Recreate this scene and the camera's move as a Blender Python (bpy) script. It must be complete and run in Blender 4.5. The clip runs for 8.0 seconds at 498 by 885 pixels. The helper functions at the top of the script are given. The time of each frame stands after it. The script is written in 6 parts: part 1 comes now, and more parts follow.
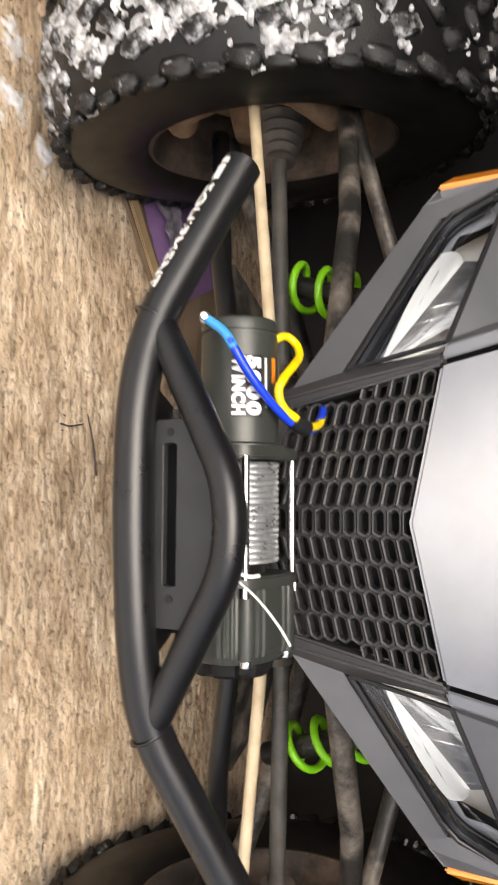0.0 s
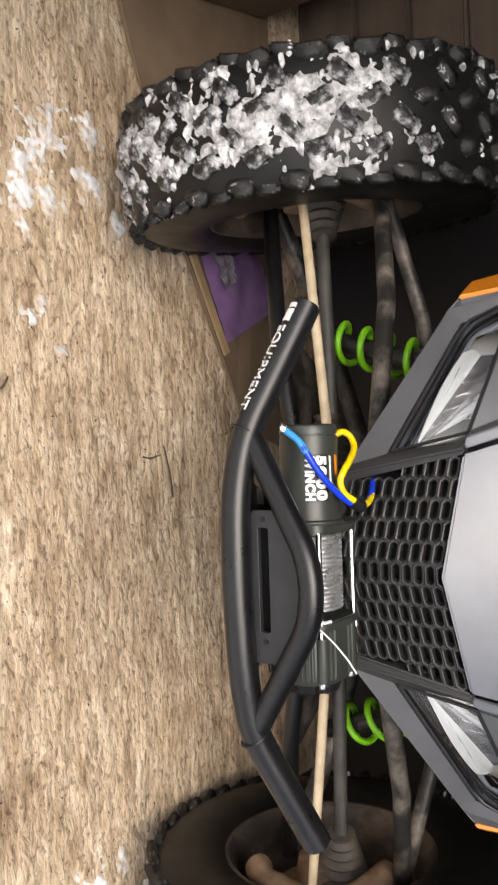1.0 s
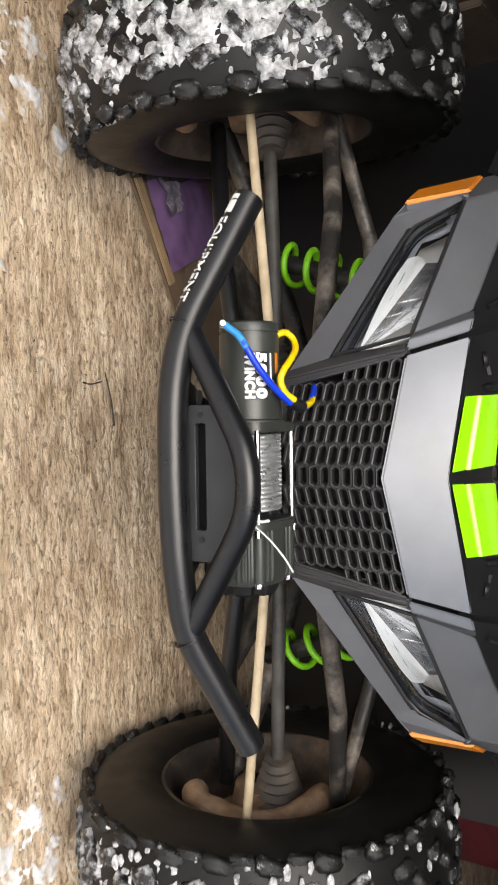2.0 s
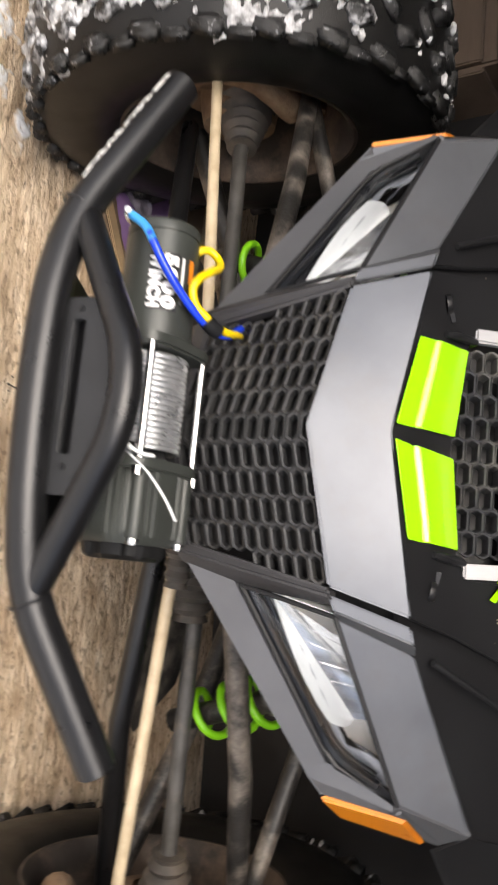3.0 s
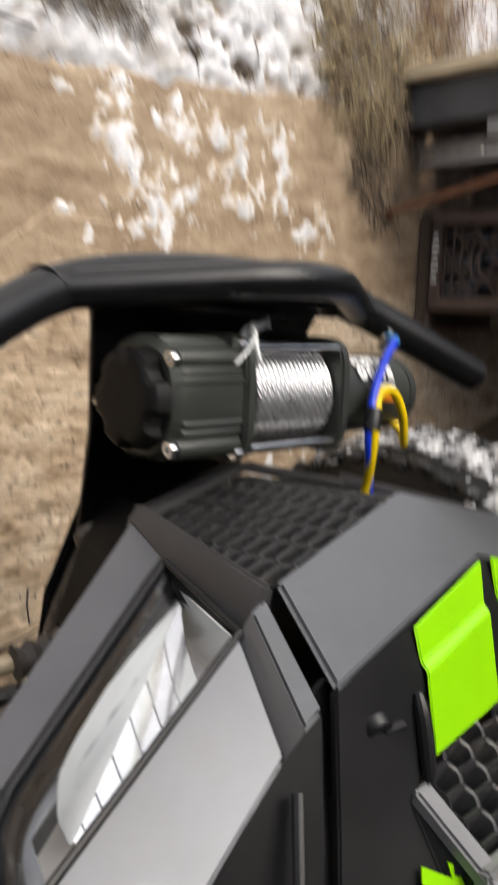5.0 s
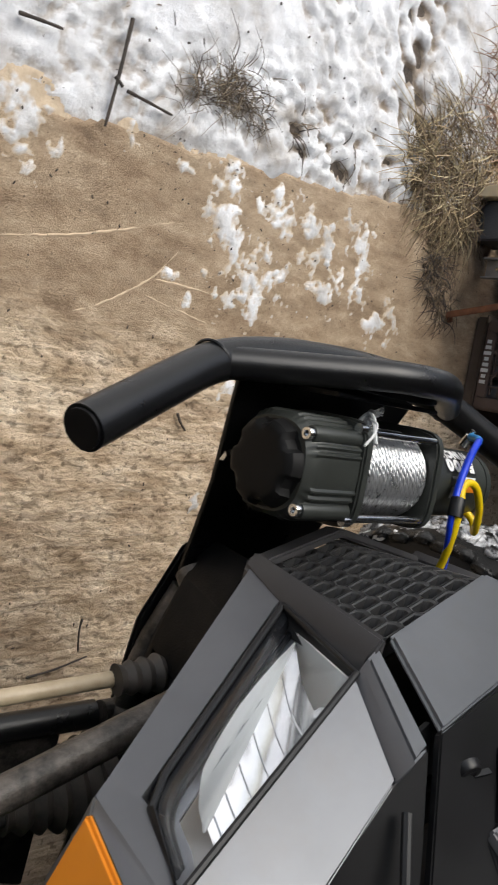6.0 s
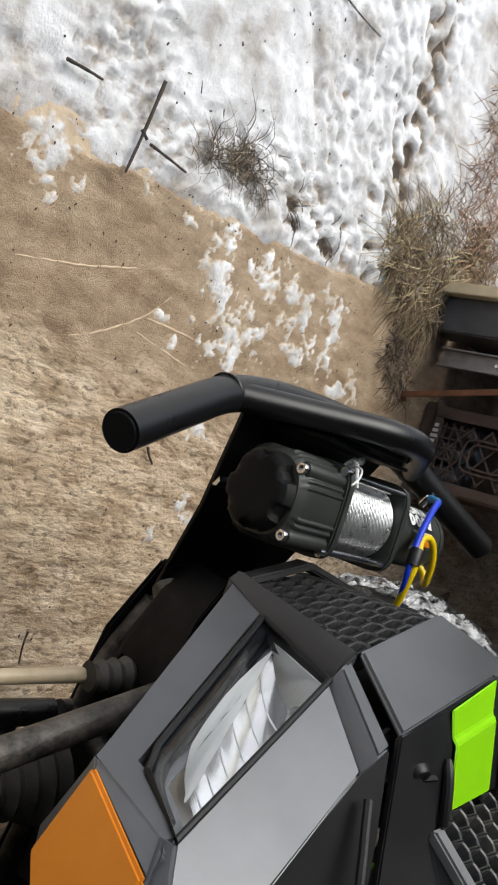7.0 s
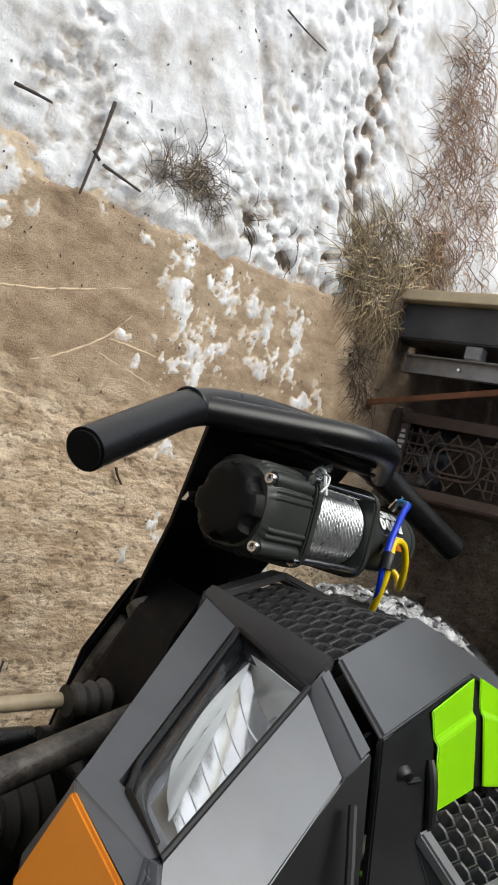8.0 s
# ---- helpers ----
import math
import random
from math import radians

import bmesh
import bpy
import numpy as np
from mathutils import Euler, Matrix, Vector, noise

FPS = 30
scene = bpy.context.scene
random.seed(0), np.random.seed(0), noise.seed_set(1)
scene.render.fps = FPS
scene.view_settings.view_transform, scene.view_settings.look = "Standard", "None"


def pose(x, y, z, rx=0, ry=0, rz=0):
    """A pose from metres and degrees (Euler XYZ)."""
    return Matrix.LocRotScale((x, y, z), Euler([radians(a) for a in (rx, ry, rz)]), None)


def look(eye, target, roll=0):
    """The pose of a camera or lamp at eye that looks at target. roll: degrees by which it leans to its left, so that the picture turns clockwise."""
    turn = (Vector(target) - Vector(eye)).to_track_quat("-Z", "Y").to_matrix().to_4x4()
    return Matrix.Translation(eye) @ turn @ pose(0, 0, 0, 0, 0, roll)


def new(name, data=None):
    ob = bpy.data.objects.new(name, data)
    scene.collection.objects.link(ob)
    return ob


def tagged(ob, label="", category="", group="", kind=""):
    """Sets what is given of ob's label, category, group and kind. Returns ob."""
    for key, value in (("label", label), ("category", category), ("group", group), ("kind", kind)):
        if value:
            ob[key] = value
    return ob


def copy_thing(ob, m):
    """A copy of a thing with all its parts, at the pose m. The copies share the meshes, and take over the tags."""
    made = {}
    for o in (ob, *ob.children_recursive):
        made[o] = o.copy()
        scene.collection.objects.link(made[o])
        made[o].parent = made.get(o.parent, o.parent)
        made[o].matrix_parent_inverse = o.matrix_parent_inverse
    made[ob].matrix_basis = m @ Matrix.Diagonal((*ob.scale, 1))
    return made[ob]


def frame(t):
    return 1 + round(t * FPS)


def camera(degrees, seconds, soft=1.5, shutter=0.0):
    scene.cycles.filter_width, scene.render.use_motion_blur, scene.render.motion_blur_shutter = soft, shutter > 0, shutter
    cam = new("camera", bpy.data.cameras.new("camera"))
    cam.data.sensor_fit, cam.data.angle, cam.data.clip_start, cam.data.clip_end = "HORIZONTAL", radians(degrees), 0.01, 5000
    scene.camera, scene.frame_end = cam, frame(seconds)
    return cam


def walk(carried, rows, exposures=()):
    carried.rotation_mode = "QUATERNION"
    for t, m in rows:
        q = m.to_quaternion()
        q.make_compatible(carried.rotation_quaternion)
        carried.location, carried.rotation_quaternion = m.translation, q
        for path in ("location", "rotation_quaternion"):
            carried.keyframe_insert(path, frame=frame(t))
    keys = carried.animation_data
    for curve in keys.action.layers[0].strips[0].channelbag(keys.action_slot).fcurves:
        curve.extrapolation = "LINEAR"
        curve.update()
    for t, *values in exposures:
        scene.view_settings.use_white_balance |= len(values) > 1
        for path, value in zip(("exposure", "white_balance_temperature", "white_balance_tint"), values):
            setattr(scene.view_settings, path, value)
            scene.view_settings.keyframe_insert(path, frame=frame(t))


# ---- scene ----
cam = camera(32.86, 8.0, soft=1.8, shutter=0.5)
ROWS = [  # t, eye, target, roll
    (0, (-0.021, -0.012, 1.007), (-0.152, 1.651, -0.096), 87.8),
    (0.5, (-0.078, -0.127, 1.051), (-0.182, 1.514, -0.088), 87.0),
    (1, (-0.159, -0.24, 1.107), (-0.161, 1.386, -0.058), 88.2),
    (1.5, (-0.144, -0.243, 1.105), (-0.047, 1.438, 0.027), 90.6),
    (1.7, (-0.129, -0.238, 1.104), (0.001, 1.453, 0.043), 91.7),
    (2.8, (0.121, -0.046, 1.089), (-0.192, 1.607, 0.008), 86.5),
    (3, (0.137, 0.024, 1.074), (-0.179, 1.688, 0.011), 89.7),
    (3.5, (0.224, 0.213, 1.077), (-0.182, 1.799, -0.073), 93.2),
    (4, (0.38, 0.361, 1.055), (-0.705, 1.587, -0.094), 92.8),
    (4.5, (0.372, 0.476, 1.041), (-0.921, 1.296, -0.246), 99.3),
    (5, (0.487, 0.549, 1.054), (-0.928, 0.832, -0.331), 100.3),
    (5.2, (0.532, 0.564, 1.066), (-0.896, 0.647, -0.332), 97.3),
    (6.3, (0.644, 0.543, 1.053), (-0.762, 0.672, -0.364), 106.5),
    (6.5, (0.666, 0.565, 1.06), (-0.769, 0.633, -0.331), 107.3),
    (7, (0.713, 0.588, 1.069), (-0.789, 0.538, -0.25), 107.1),
    (7.5, (0.728, 0.598, 1.076), (-0.802, 0.499, -0.207), 105.6),
    (8, (0.71, 0.591, 1.072), (-0.828, 0.483, -0.203), 102.7),
]
EXPOSURES = [(0.0, 0.88, 6550, 10), (0.5, 0.75, 6550, 10), (1.0, 0.55, 6400, 10), (1.7, 0.5, 6250, 8), (2.8, 0.9, 6400, 10), (3.5, 0.73, 6450, 11), (4.5, 0.58, 6450, 10), (5.2, 0.17, 6300, 8), (6.3, 0.0, 6080, 6), (8.0, 0.03, 6080, 4)]
walk(cam, [(t, look(eye, target, roll)) for t, eye, target, roll in ROWS], EXPOSURES)

# ---- world and light: overcast winter daylight from the open front of the shed ----
world = bpy.data.worlds.new("world")
scene.world = world
world.use_nodes = True
wn = world.node_tree.nodes
sky = wn.new("ShaderNodeTexSky")
sky.sky_type, sky.sun_disc = "NISHITA", False
sky.sun_elevation, sky.sun_rotation = radians(53), radians(185)
sky.air_density, sky.dust_density, sky.ozone_density = 1.0, 6.0, 0.6
wn["Background"].inputs[1].default_value = 0.15
world.node_tree.links.new(sky.outputs[0], wn["Background"].inputs[0])
sun = new("sun", bpy.data.lights.new("sun", "SUN"))
sun.data.energy, sun.data.angle, sun.data.color = 1.8, radians(50), (1.0, 0.97, 0.93)
sun.matrix_world = look((-0.2, -2.2, 3.2), (0, 0, 0))


# ---- materials ----
def nodes_of(name):
    m = bpy.data.materials.new(name)
    m.use_nodes = True
    n, l = m.node_tree.nodes, m.node_tree.links
    return m, n, l, n["Principled BSDF"]


def ramp(n, stops):
    r = n.new("ShaderNodeValToRGB")
    while len(r.color_ramp.elements) < len(stops):
        r.color_ramp.elements.new(0.5)
    for e, (p, c) in zip(r.color_ramp.elements, stops):
        e.position, e.color = p, (*c, 1) if len(c) == 3 else c
    return r


def noise_tex(n, l, scale, detail=6, rough=0.6, stretch=(1, 1, 1), turn=0.0):
    tc, mp, nz = n.new("ShaderNodeTexCoord"), n.new("ShaderNodeMapping"), n.new("ShaderNodeTexNoise")
    mp.inputs["Scale"].default_value = stretch
    mp.inputs["Rotation"].default_value = (0, 0, radians(turn))
    l.new(tc.outputs["Object"], mp.inputs["Vector"])
    l.new(mp.outputs[0], nz.inputs["Vector"])
    nz.inputs["Scale"].default_value, nz.inputs["Detail"].default_value, nz.inputs["Roughness"].default_value = scale, detail, rough
    return nz


def surface(name, col, col2=None, rough=0.5, metal=0.0, scale=30, grain=400, bump=0.1, dist=0.001, spread=0.12, spec=0.5, stretch=(1, 1, 1), dust=None, dust_at=0.62):
    """A worn surface: two colours mixed by broad noise, fine grain in the relief and the gloss, and dust or mud in patches."""
    m, n, l, b = nodes_of(name)
    broad, fine = noise_tex(n, l, scale, 5, 0.6, stretch), noise_tex(n, l, grain, 3, 0.6, stretch)
    col2 = col2 or tuple(c * 0.75 for c in col)
    cr = ramp(n, [(0.35, col2), (0.65, col)])
    l.new(broad.outputs["Fac"], cr.inputs[0])
    out = cr.outputs[0]
    if dust:
        patch = noise_tex(n, l, scale * 0.45, 8, 0.7)
        pr = ramp(n, [(dust_at - 0.1, (0, 0, 0)), (dust_at + 0.12, (1, 1, 1))])
        l.new(patch.outputs["Fac"], pr.inputs[0])
        mx = n.new("ShaderNodeMixRGB")
        l.new(pr.outputs[0], mx.inputs[0])
        l.new(out, mx.inputs[1])
        mx.inputs[2].default_value = (*dust, 1)
        out = mx.outputs[0]
    l.new(out, b.inputs["Base Color"])
    rr = n.new("ShaderNodeMapRange")
    rr.inputs[3].default_value, rr.inputs[4].default_value = max(0.02, rough - spread), min(1, rough + spread)
    l.new(broad.outputs["Fac"], rr.inputs[0])
    l.new(rr.outputs[0], b.inputs["Roughness"])
    b.inputs["Metallic"].default_value = metal
    b.inputs["Specular IOR Level"].default_value = spec
    bp = n.new("ShaderNodeBump")
    bp.inputs["Strength"].default_value, bp.inputs["Distance"].default_value = bump, dist
    l.new(fine.outputs["Fac"], bp.inputs["Height"])
    l.new(bp.outputs[0], b.inputs["Normal"])
    return m


GREY = surface("grey_metallic_paint", (0.170, 0.177, 0.190), (0.136, 0.142, 0.153), 0.37, 0.62, 7, 900, 0.06, 0.0005, 0.1, dust=(0.145, 0.14, 0.135), dust_at=0.62)
# the same grey paint, its colour darkened to paint in shade on averted facets
GREY_SHADED = surface("shaded_metallic_paint", (0.150, 0.154, 0.165), (0.126, 0.130, 0.140), 0.4, 0.55, 9, 900, 0.05, 0.0004, 0.06)
DARKGREY = surface("dark_grey_plastic", (0.045, 0.044, 0.046), (0.036, 0.035, 0.037), 0.5, 0, 12, 900, 0.12, 0.0006, 0.08)
FLAP = surface("black_flap", (0.005, 0.005, 0.0052), (0.009, 0.0085, 0.008), 0.6, 0, 22, 500, 0.4, 0.001, 0.15, spec=0.15, dust=(0.03, 0.027, 0.024), dust_at=0.72)
BLACK = surface("black_plastic", (0.0105, 0.0108, 0.0118), (0.0078, 0.0078, 0.0085), 0.40, 0, 14, 1100, 0.12, 0.0005, 0.1, spec=0.38, dust=(0.03, 0.028, 0.025), dust_at=0.74)
GRILLE = surface("grille_plastic", (0.034, 0.034, 0.034), (0.02, 0.02, 0.021), 0.4, 0, 20, 900, 0.15, 0.0005, 0.1, dust=(0.085, 0.08, 0.07), dust_at=0.66)
POWDER = surface("black_powder_coat", (0.007, 0.007, 0.0075), (0.005, 0.005, 0.0055), 0.29, 0, 25, 1500, 0.25, 0.0005, 0.06, spec=0.45)
LIME = surface("lime_decal", (0.30, 0.72, 0.003), (0.27, 0.66, 0.003), 0.16, 0, 6, 500, 0.02, 0.0003, 0.05, spec=0.7)
WINCH = surface("winch_paint", (0.042, 0.046, 0.041), (0.033, 0.036, 0.032), 0.38, 0.2, 20, 1200, 0.2, 0.0005, 0.08)
WINCHDARK = surface("winch_cap_plastic", (0.009, 0.009, 0.009), (0.006, 0.006, 0.006), 0.5, 0, 25, 900, 0.15, 0.0005, 0.08, spec=0.18)
CHROME = surface("bright_steel", (0.75, 0.75, 0.74), (0.6, 0.6, 0.6), 0.18, 1.0, 60, 900, 0.05, 0.0003, 0.08)
ROPE = surface("galvanised_wire", (0.70, 0.71, 0.72), (0.50, 0.51, 0.52), 0.30, 0.85, 120, 1800, 0.2, 0.0005, 0.12)
RUBBER = surface("tyre_rubber", (0.006, 0.006, 0.006), (0.009, 0.0088, 0.0085), 0.38, 0, 18, 500, 0.4, 0.0015, 0.18, spec=0.28, dust=(0.014, 0.0135, 0.013), dust_at=0.7)
BOOT = surface("rubber_boot", (0.04, 0.036, 0.032), (0.075, 0.064, 0.054), 0.6, 0, 30, 500, 0.3, 0.001, 0.1, dust=(0.13, 0.105, 0.08), dust_at=0.6)
MUDDY = surface("muddy_black_steel", (0.012, 0.0118, 0.0112), (0.022, 0.020, 0.018), 0.42, 0.1, 30, 300, 0.5, 0.0015, 0.15, spec=0.4, dust=(0.19, 0.165, 0.14), dust_at=0.57)
SHAFT = surface("grey_shaft_steel", (0.085, 0.082, 0.078), (0.05, 0.047, 0.043), 0.5, 0.3, 30, 400, 0.3, 0.001, 0.12, dust=(0.15, 0.125, 0.10), dust_at=0.66)
RUST = surface("rusty_cast_iron", (0.25, 0.16, 0.095), (0.14, 0.085, 0.05), 0.75, 0.1, 40, 300, 0.6, 0.002, 0.1, dust=(0.26, 0.19, 0.125), dust_at=0.58)
RIM = surface("rim_steel", (0.06, 0.05, 0.043), (0.035, 0.029, 0.025), 0.55, 0.2, 16, 300, 0.3, 0.001, 0.12, dust=(0.20, 0.145, 0.105), dust_at=0.54)
BEIGE = surface("cream_plated_rod", (0.47, 0.39, 0.27), (0.36, 0.29, 0.19), 0.4, 0.0, 35, 500, 0.15, 0.0006, 0.1)
SPRING = surface("lime_spring", (0.22, 0.60, 0.012), (0.18, 0.48, 0.01), 0.35, 0, 30, 500, 0.1, 0.0005, 0.08, dust=(0.12, 0.13, 0.04), dust_at=0.72)
ORANGE = surface("orange_reflector", (0.64, 0.22, 0.012), (0.56, 0.18, 0.01), 0.3, 0, 10, 1600, 0.1, 0.0004, 0.08)
BLUE = surface("blue_insulation", (0.008, 0.045, 0.62), (0.006, 0.035, 0.5), 0.32, 0, 60, 800, 0.05, 0.0004, 0.05)
SLEEVE = surface("light_blue_sleeve", (0.045, 0.27, 0.60), (0.035, 0.23, 0.50), 0.4, 0, 60, 800, 0.05, 0.0004, 0.05)
YELLOW = surface("yellow_insulation", (0.80, 0.58, 0.0), (0.70, 0.48, 0.0), 0.35, 0, 60, 800, 0.05, 0.0004, 0.05)
WHITE = surface("white_print", (0.78, 0.78, 0.76), (0.7, 0.7, 0.68), 0.45, 0, 60, 800, 0.03, 0.0003, 0.05)
NYLON = surface("white_nylon", (0.72, 0.73, 0.72), (0.6, 0.61, 0.6), 0.4, 0, 60, 800, 0.05, 0.0003, 0.05)
SILVER = surface("silver_trim", (0.23, 0.23, 0.235), (0.19, 0.19, 0.195), 0.42, 0.3, 20, 900, 0.08, 0.0004, 0.06)
REFLECT = surface("lamp_reflector", (0.92, 0.92, 0.93), (0.80, 0.80, 0.81), 0.18, 0.9, 35, 90, 0.06, 0.0006, 0.04)
BOWL = surface("lamp_bowl", (0.96, 0.965, 0.95), (0.90, 0.91, 0.90), 0.45, 0.0, 22, 60, 0.2, 0.002, 0.12)
BEZEL = surface("lamp_bezel", (0.02, 0.021, 0.024), (0.014, 0.015, 0.018), 0.2, 0.1, 30, 900, 0.05, 0.0004, 0.06)
HOUSING = surface("lamp_housing", (0.40, 0.41, 0.44), (0.30, 0.31, 0.34), 0.22, 0.1, 22, 300, 0.1, 0.0006, 0.1)
INTAKE = surface("intake_plastic", (0.045, 0.045, 0.047), (0.028, 0.028, 0.029), 0.4, 0.1, 20, 900, 0.15, 0.0005, 0.1, dust=(0.16, 0.15, 0.13), dust_at=0.66)
TIMBER = surface("sawn_timber", (0.80, 0.68, 0.47), (0.66, 0.53, 0.34), 0.75, 0, 12, 260, 0.5, 0.001, 0.1, stretch=(0.15, 1, 1))
OLDWOOD = surface("old_dark_timber", (0.14, 0.10, 0.072), (0.08, 0.058, 0.042), 0.8, 0, 9, 200, 0.6, 0.0015, 0.1, stretch=(0.2, 1, 1))
POST = surface("grey_old_timber", (0.12, 0.118, 0.12), (0.075, 0.073, 0.074), 0.8, 0, 9, 200, 0.6, 0.0015, 0.1, stretch=(0.2, 1, 1))
ZINC = surface("galvanised_rail", (0.32, 0.32, 0.33), (0.22, 0.22, 0.23), 0.45, 0.7, 25, 500, 0.1, 0.0006, 0.1)
RUSTROD = surface("rusty_bar", (0.22, 0.09, 0.04), (0.12, 0.05, 0.025), 0.8, 0.2, 40, 400, 0.5, 0.001, 0.1)
CRATE = surface("brown_crate_plastic", (0.13, 0.09, 0.075), (0.085, 0.06, 0.05), 0.55, 0, 20, 600, 0.2, 0.0008, 0.1)
CARD = surface("brown_cardboard", (0.19, 0.135, 0.085), (0.135, 0.095, 0.06), 0.85, 0, 7, 300, 0.3, 0.001, 0.08)
CARD_RIM = surface("pale_cardboard", (0.42, 0.30, 0.16), (0.30, 0.21, 0.12), 0.85, 0, 9, 300, 0.3, 0.001, 0.08)
PURPLE = surface("purple_print", (0.23, 0.135, 0.29), (0.17, 0.095, 0.22), 0.5, 0, 9, 300, 0.15, 0.0008, 0.1)
BAG = surface("cloudy_plastic_film", (0.30, 0.27, 0.32), (0.18, 0.16, 0.2), 0.3, 0, 22, 120, 0.6, 0.004, 0.15)
DARKRED = surface("dark_red_cloth", (0.13, 0.012, 0.02), (0.08, 0.008, 0.012), 0.8, 0, 20, 300, 0.4, 0.002, 0.1)
TWIG = surface("dark_twig", (0.06, 0.045, 0.035), (0.035, 0.028, 0.022), 0.8, 0, 30, 300, 0.5, 0.001, 0.1)
PLANK = surface("shed_boards", (0.11, 0.10, 0.092), (0.07, 0.064, 0.058), 0.85, 0, 5, 160, 0.6, 0.002, 0.1, stretch=(1, 1, 0.12))


def snow_material(name, depth, thin_at, thick_at, under):
    """Old snow, brown where it lies thin over soil or sand."""
    m, n, l, b = nodes_of(name)
    broad, fine, mid = noise_tex(n, l, 7, 8, 0.65), noise_tex(n, l, 150, 6, 0.7), noise_tex(n, l, 38, 6, 0.7)
    cr = ramp(n, [(0.36, (0.42, 0.39, 0.355)), (0.47, (0.63, 0.63, 0.635)), (0.62, (0.84, 0.85, 0.87))])
    l.new(broad.outputs["Fac"], cr.inputs[0])
    geo, sep, th = n.new("ShaderNodeNewGeometry"), n.new("ShaderNodeSeparateXYZ"), n.new("ShaderNodeMath")
    l.new(geo.outputs["Position"], sep.inputs[0])
    th.operation = "MULTIPLY_ADD"
    l.new(mid.outputs["Fac"], th.inputs[0])
    th.inputs[1].default_value = depth
    l.new(sep.outputs["Z"], th.inputs[2])
    thin = ramp(n, [(0.0, (1, 1, 1)), (1.0, (0, 0, 0))])
    mr = n.new("ShaderNodeMapRange")
    mr.inputs[1].default_value, mr.inputs[2].default_value = thin_at, thick_at
    l.new(th.outputs[0], mr.inputs[0])
    l.new(mr.outputs[0], thin.inputs[0])
    mx = n.new("ShaderNodeMixRGB")
    l.new(thin.outputs[0], mx.inputs[0])
    l.new(cr.outputs[0], mx.inputs[1])
    mx.inputs[2].default_value = (*under, 1)
    l.new(mx.outputs[0], b.inputs["Base Color"])
    b.inputs["Roughness"].default_value = 0.7
    bp = n.new("ShaderNodeBump")
    bp.inputs["Strength"].default_value, bp.inputs["Distance"].default_value = 0.7, 0.004
    l.new(fine.outputs["Fac"], bp.inputs["Height"])
    l.new(bp.outputs[0], b.inputs["Normal"])
    return m


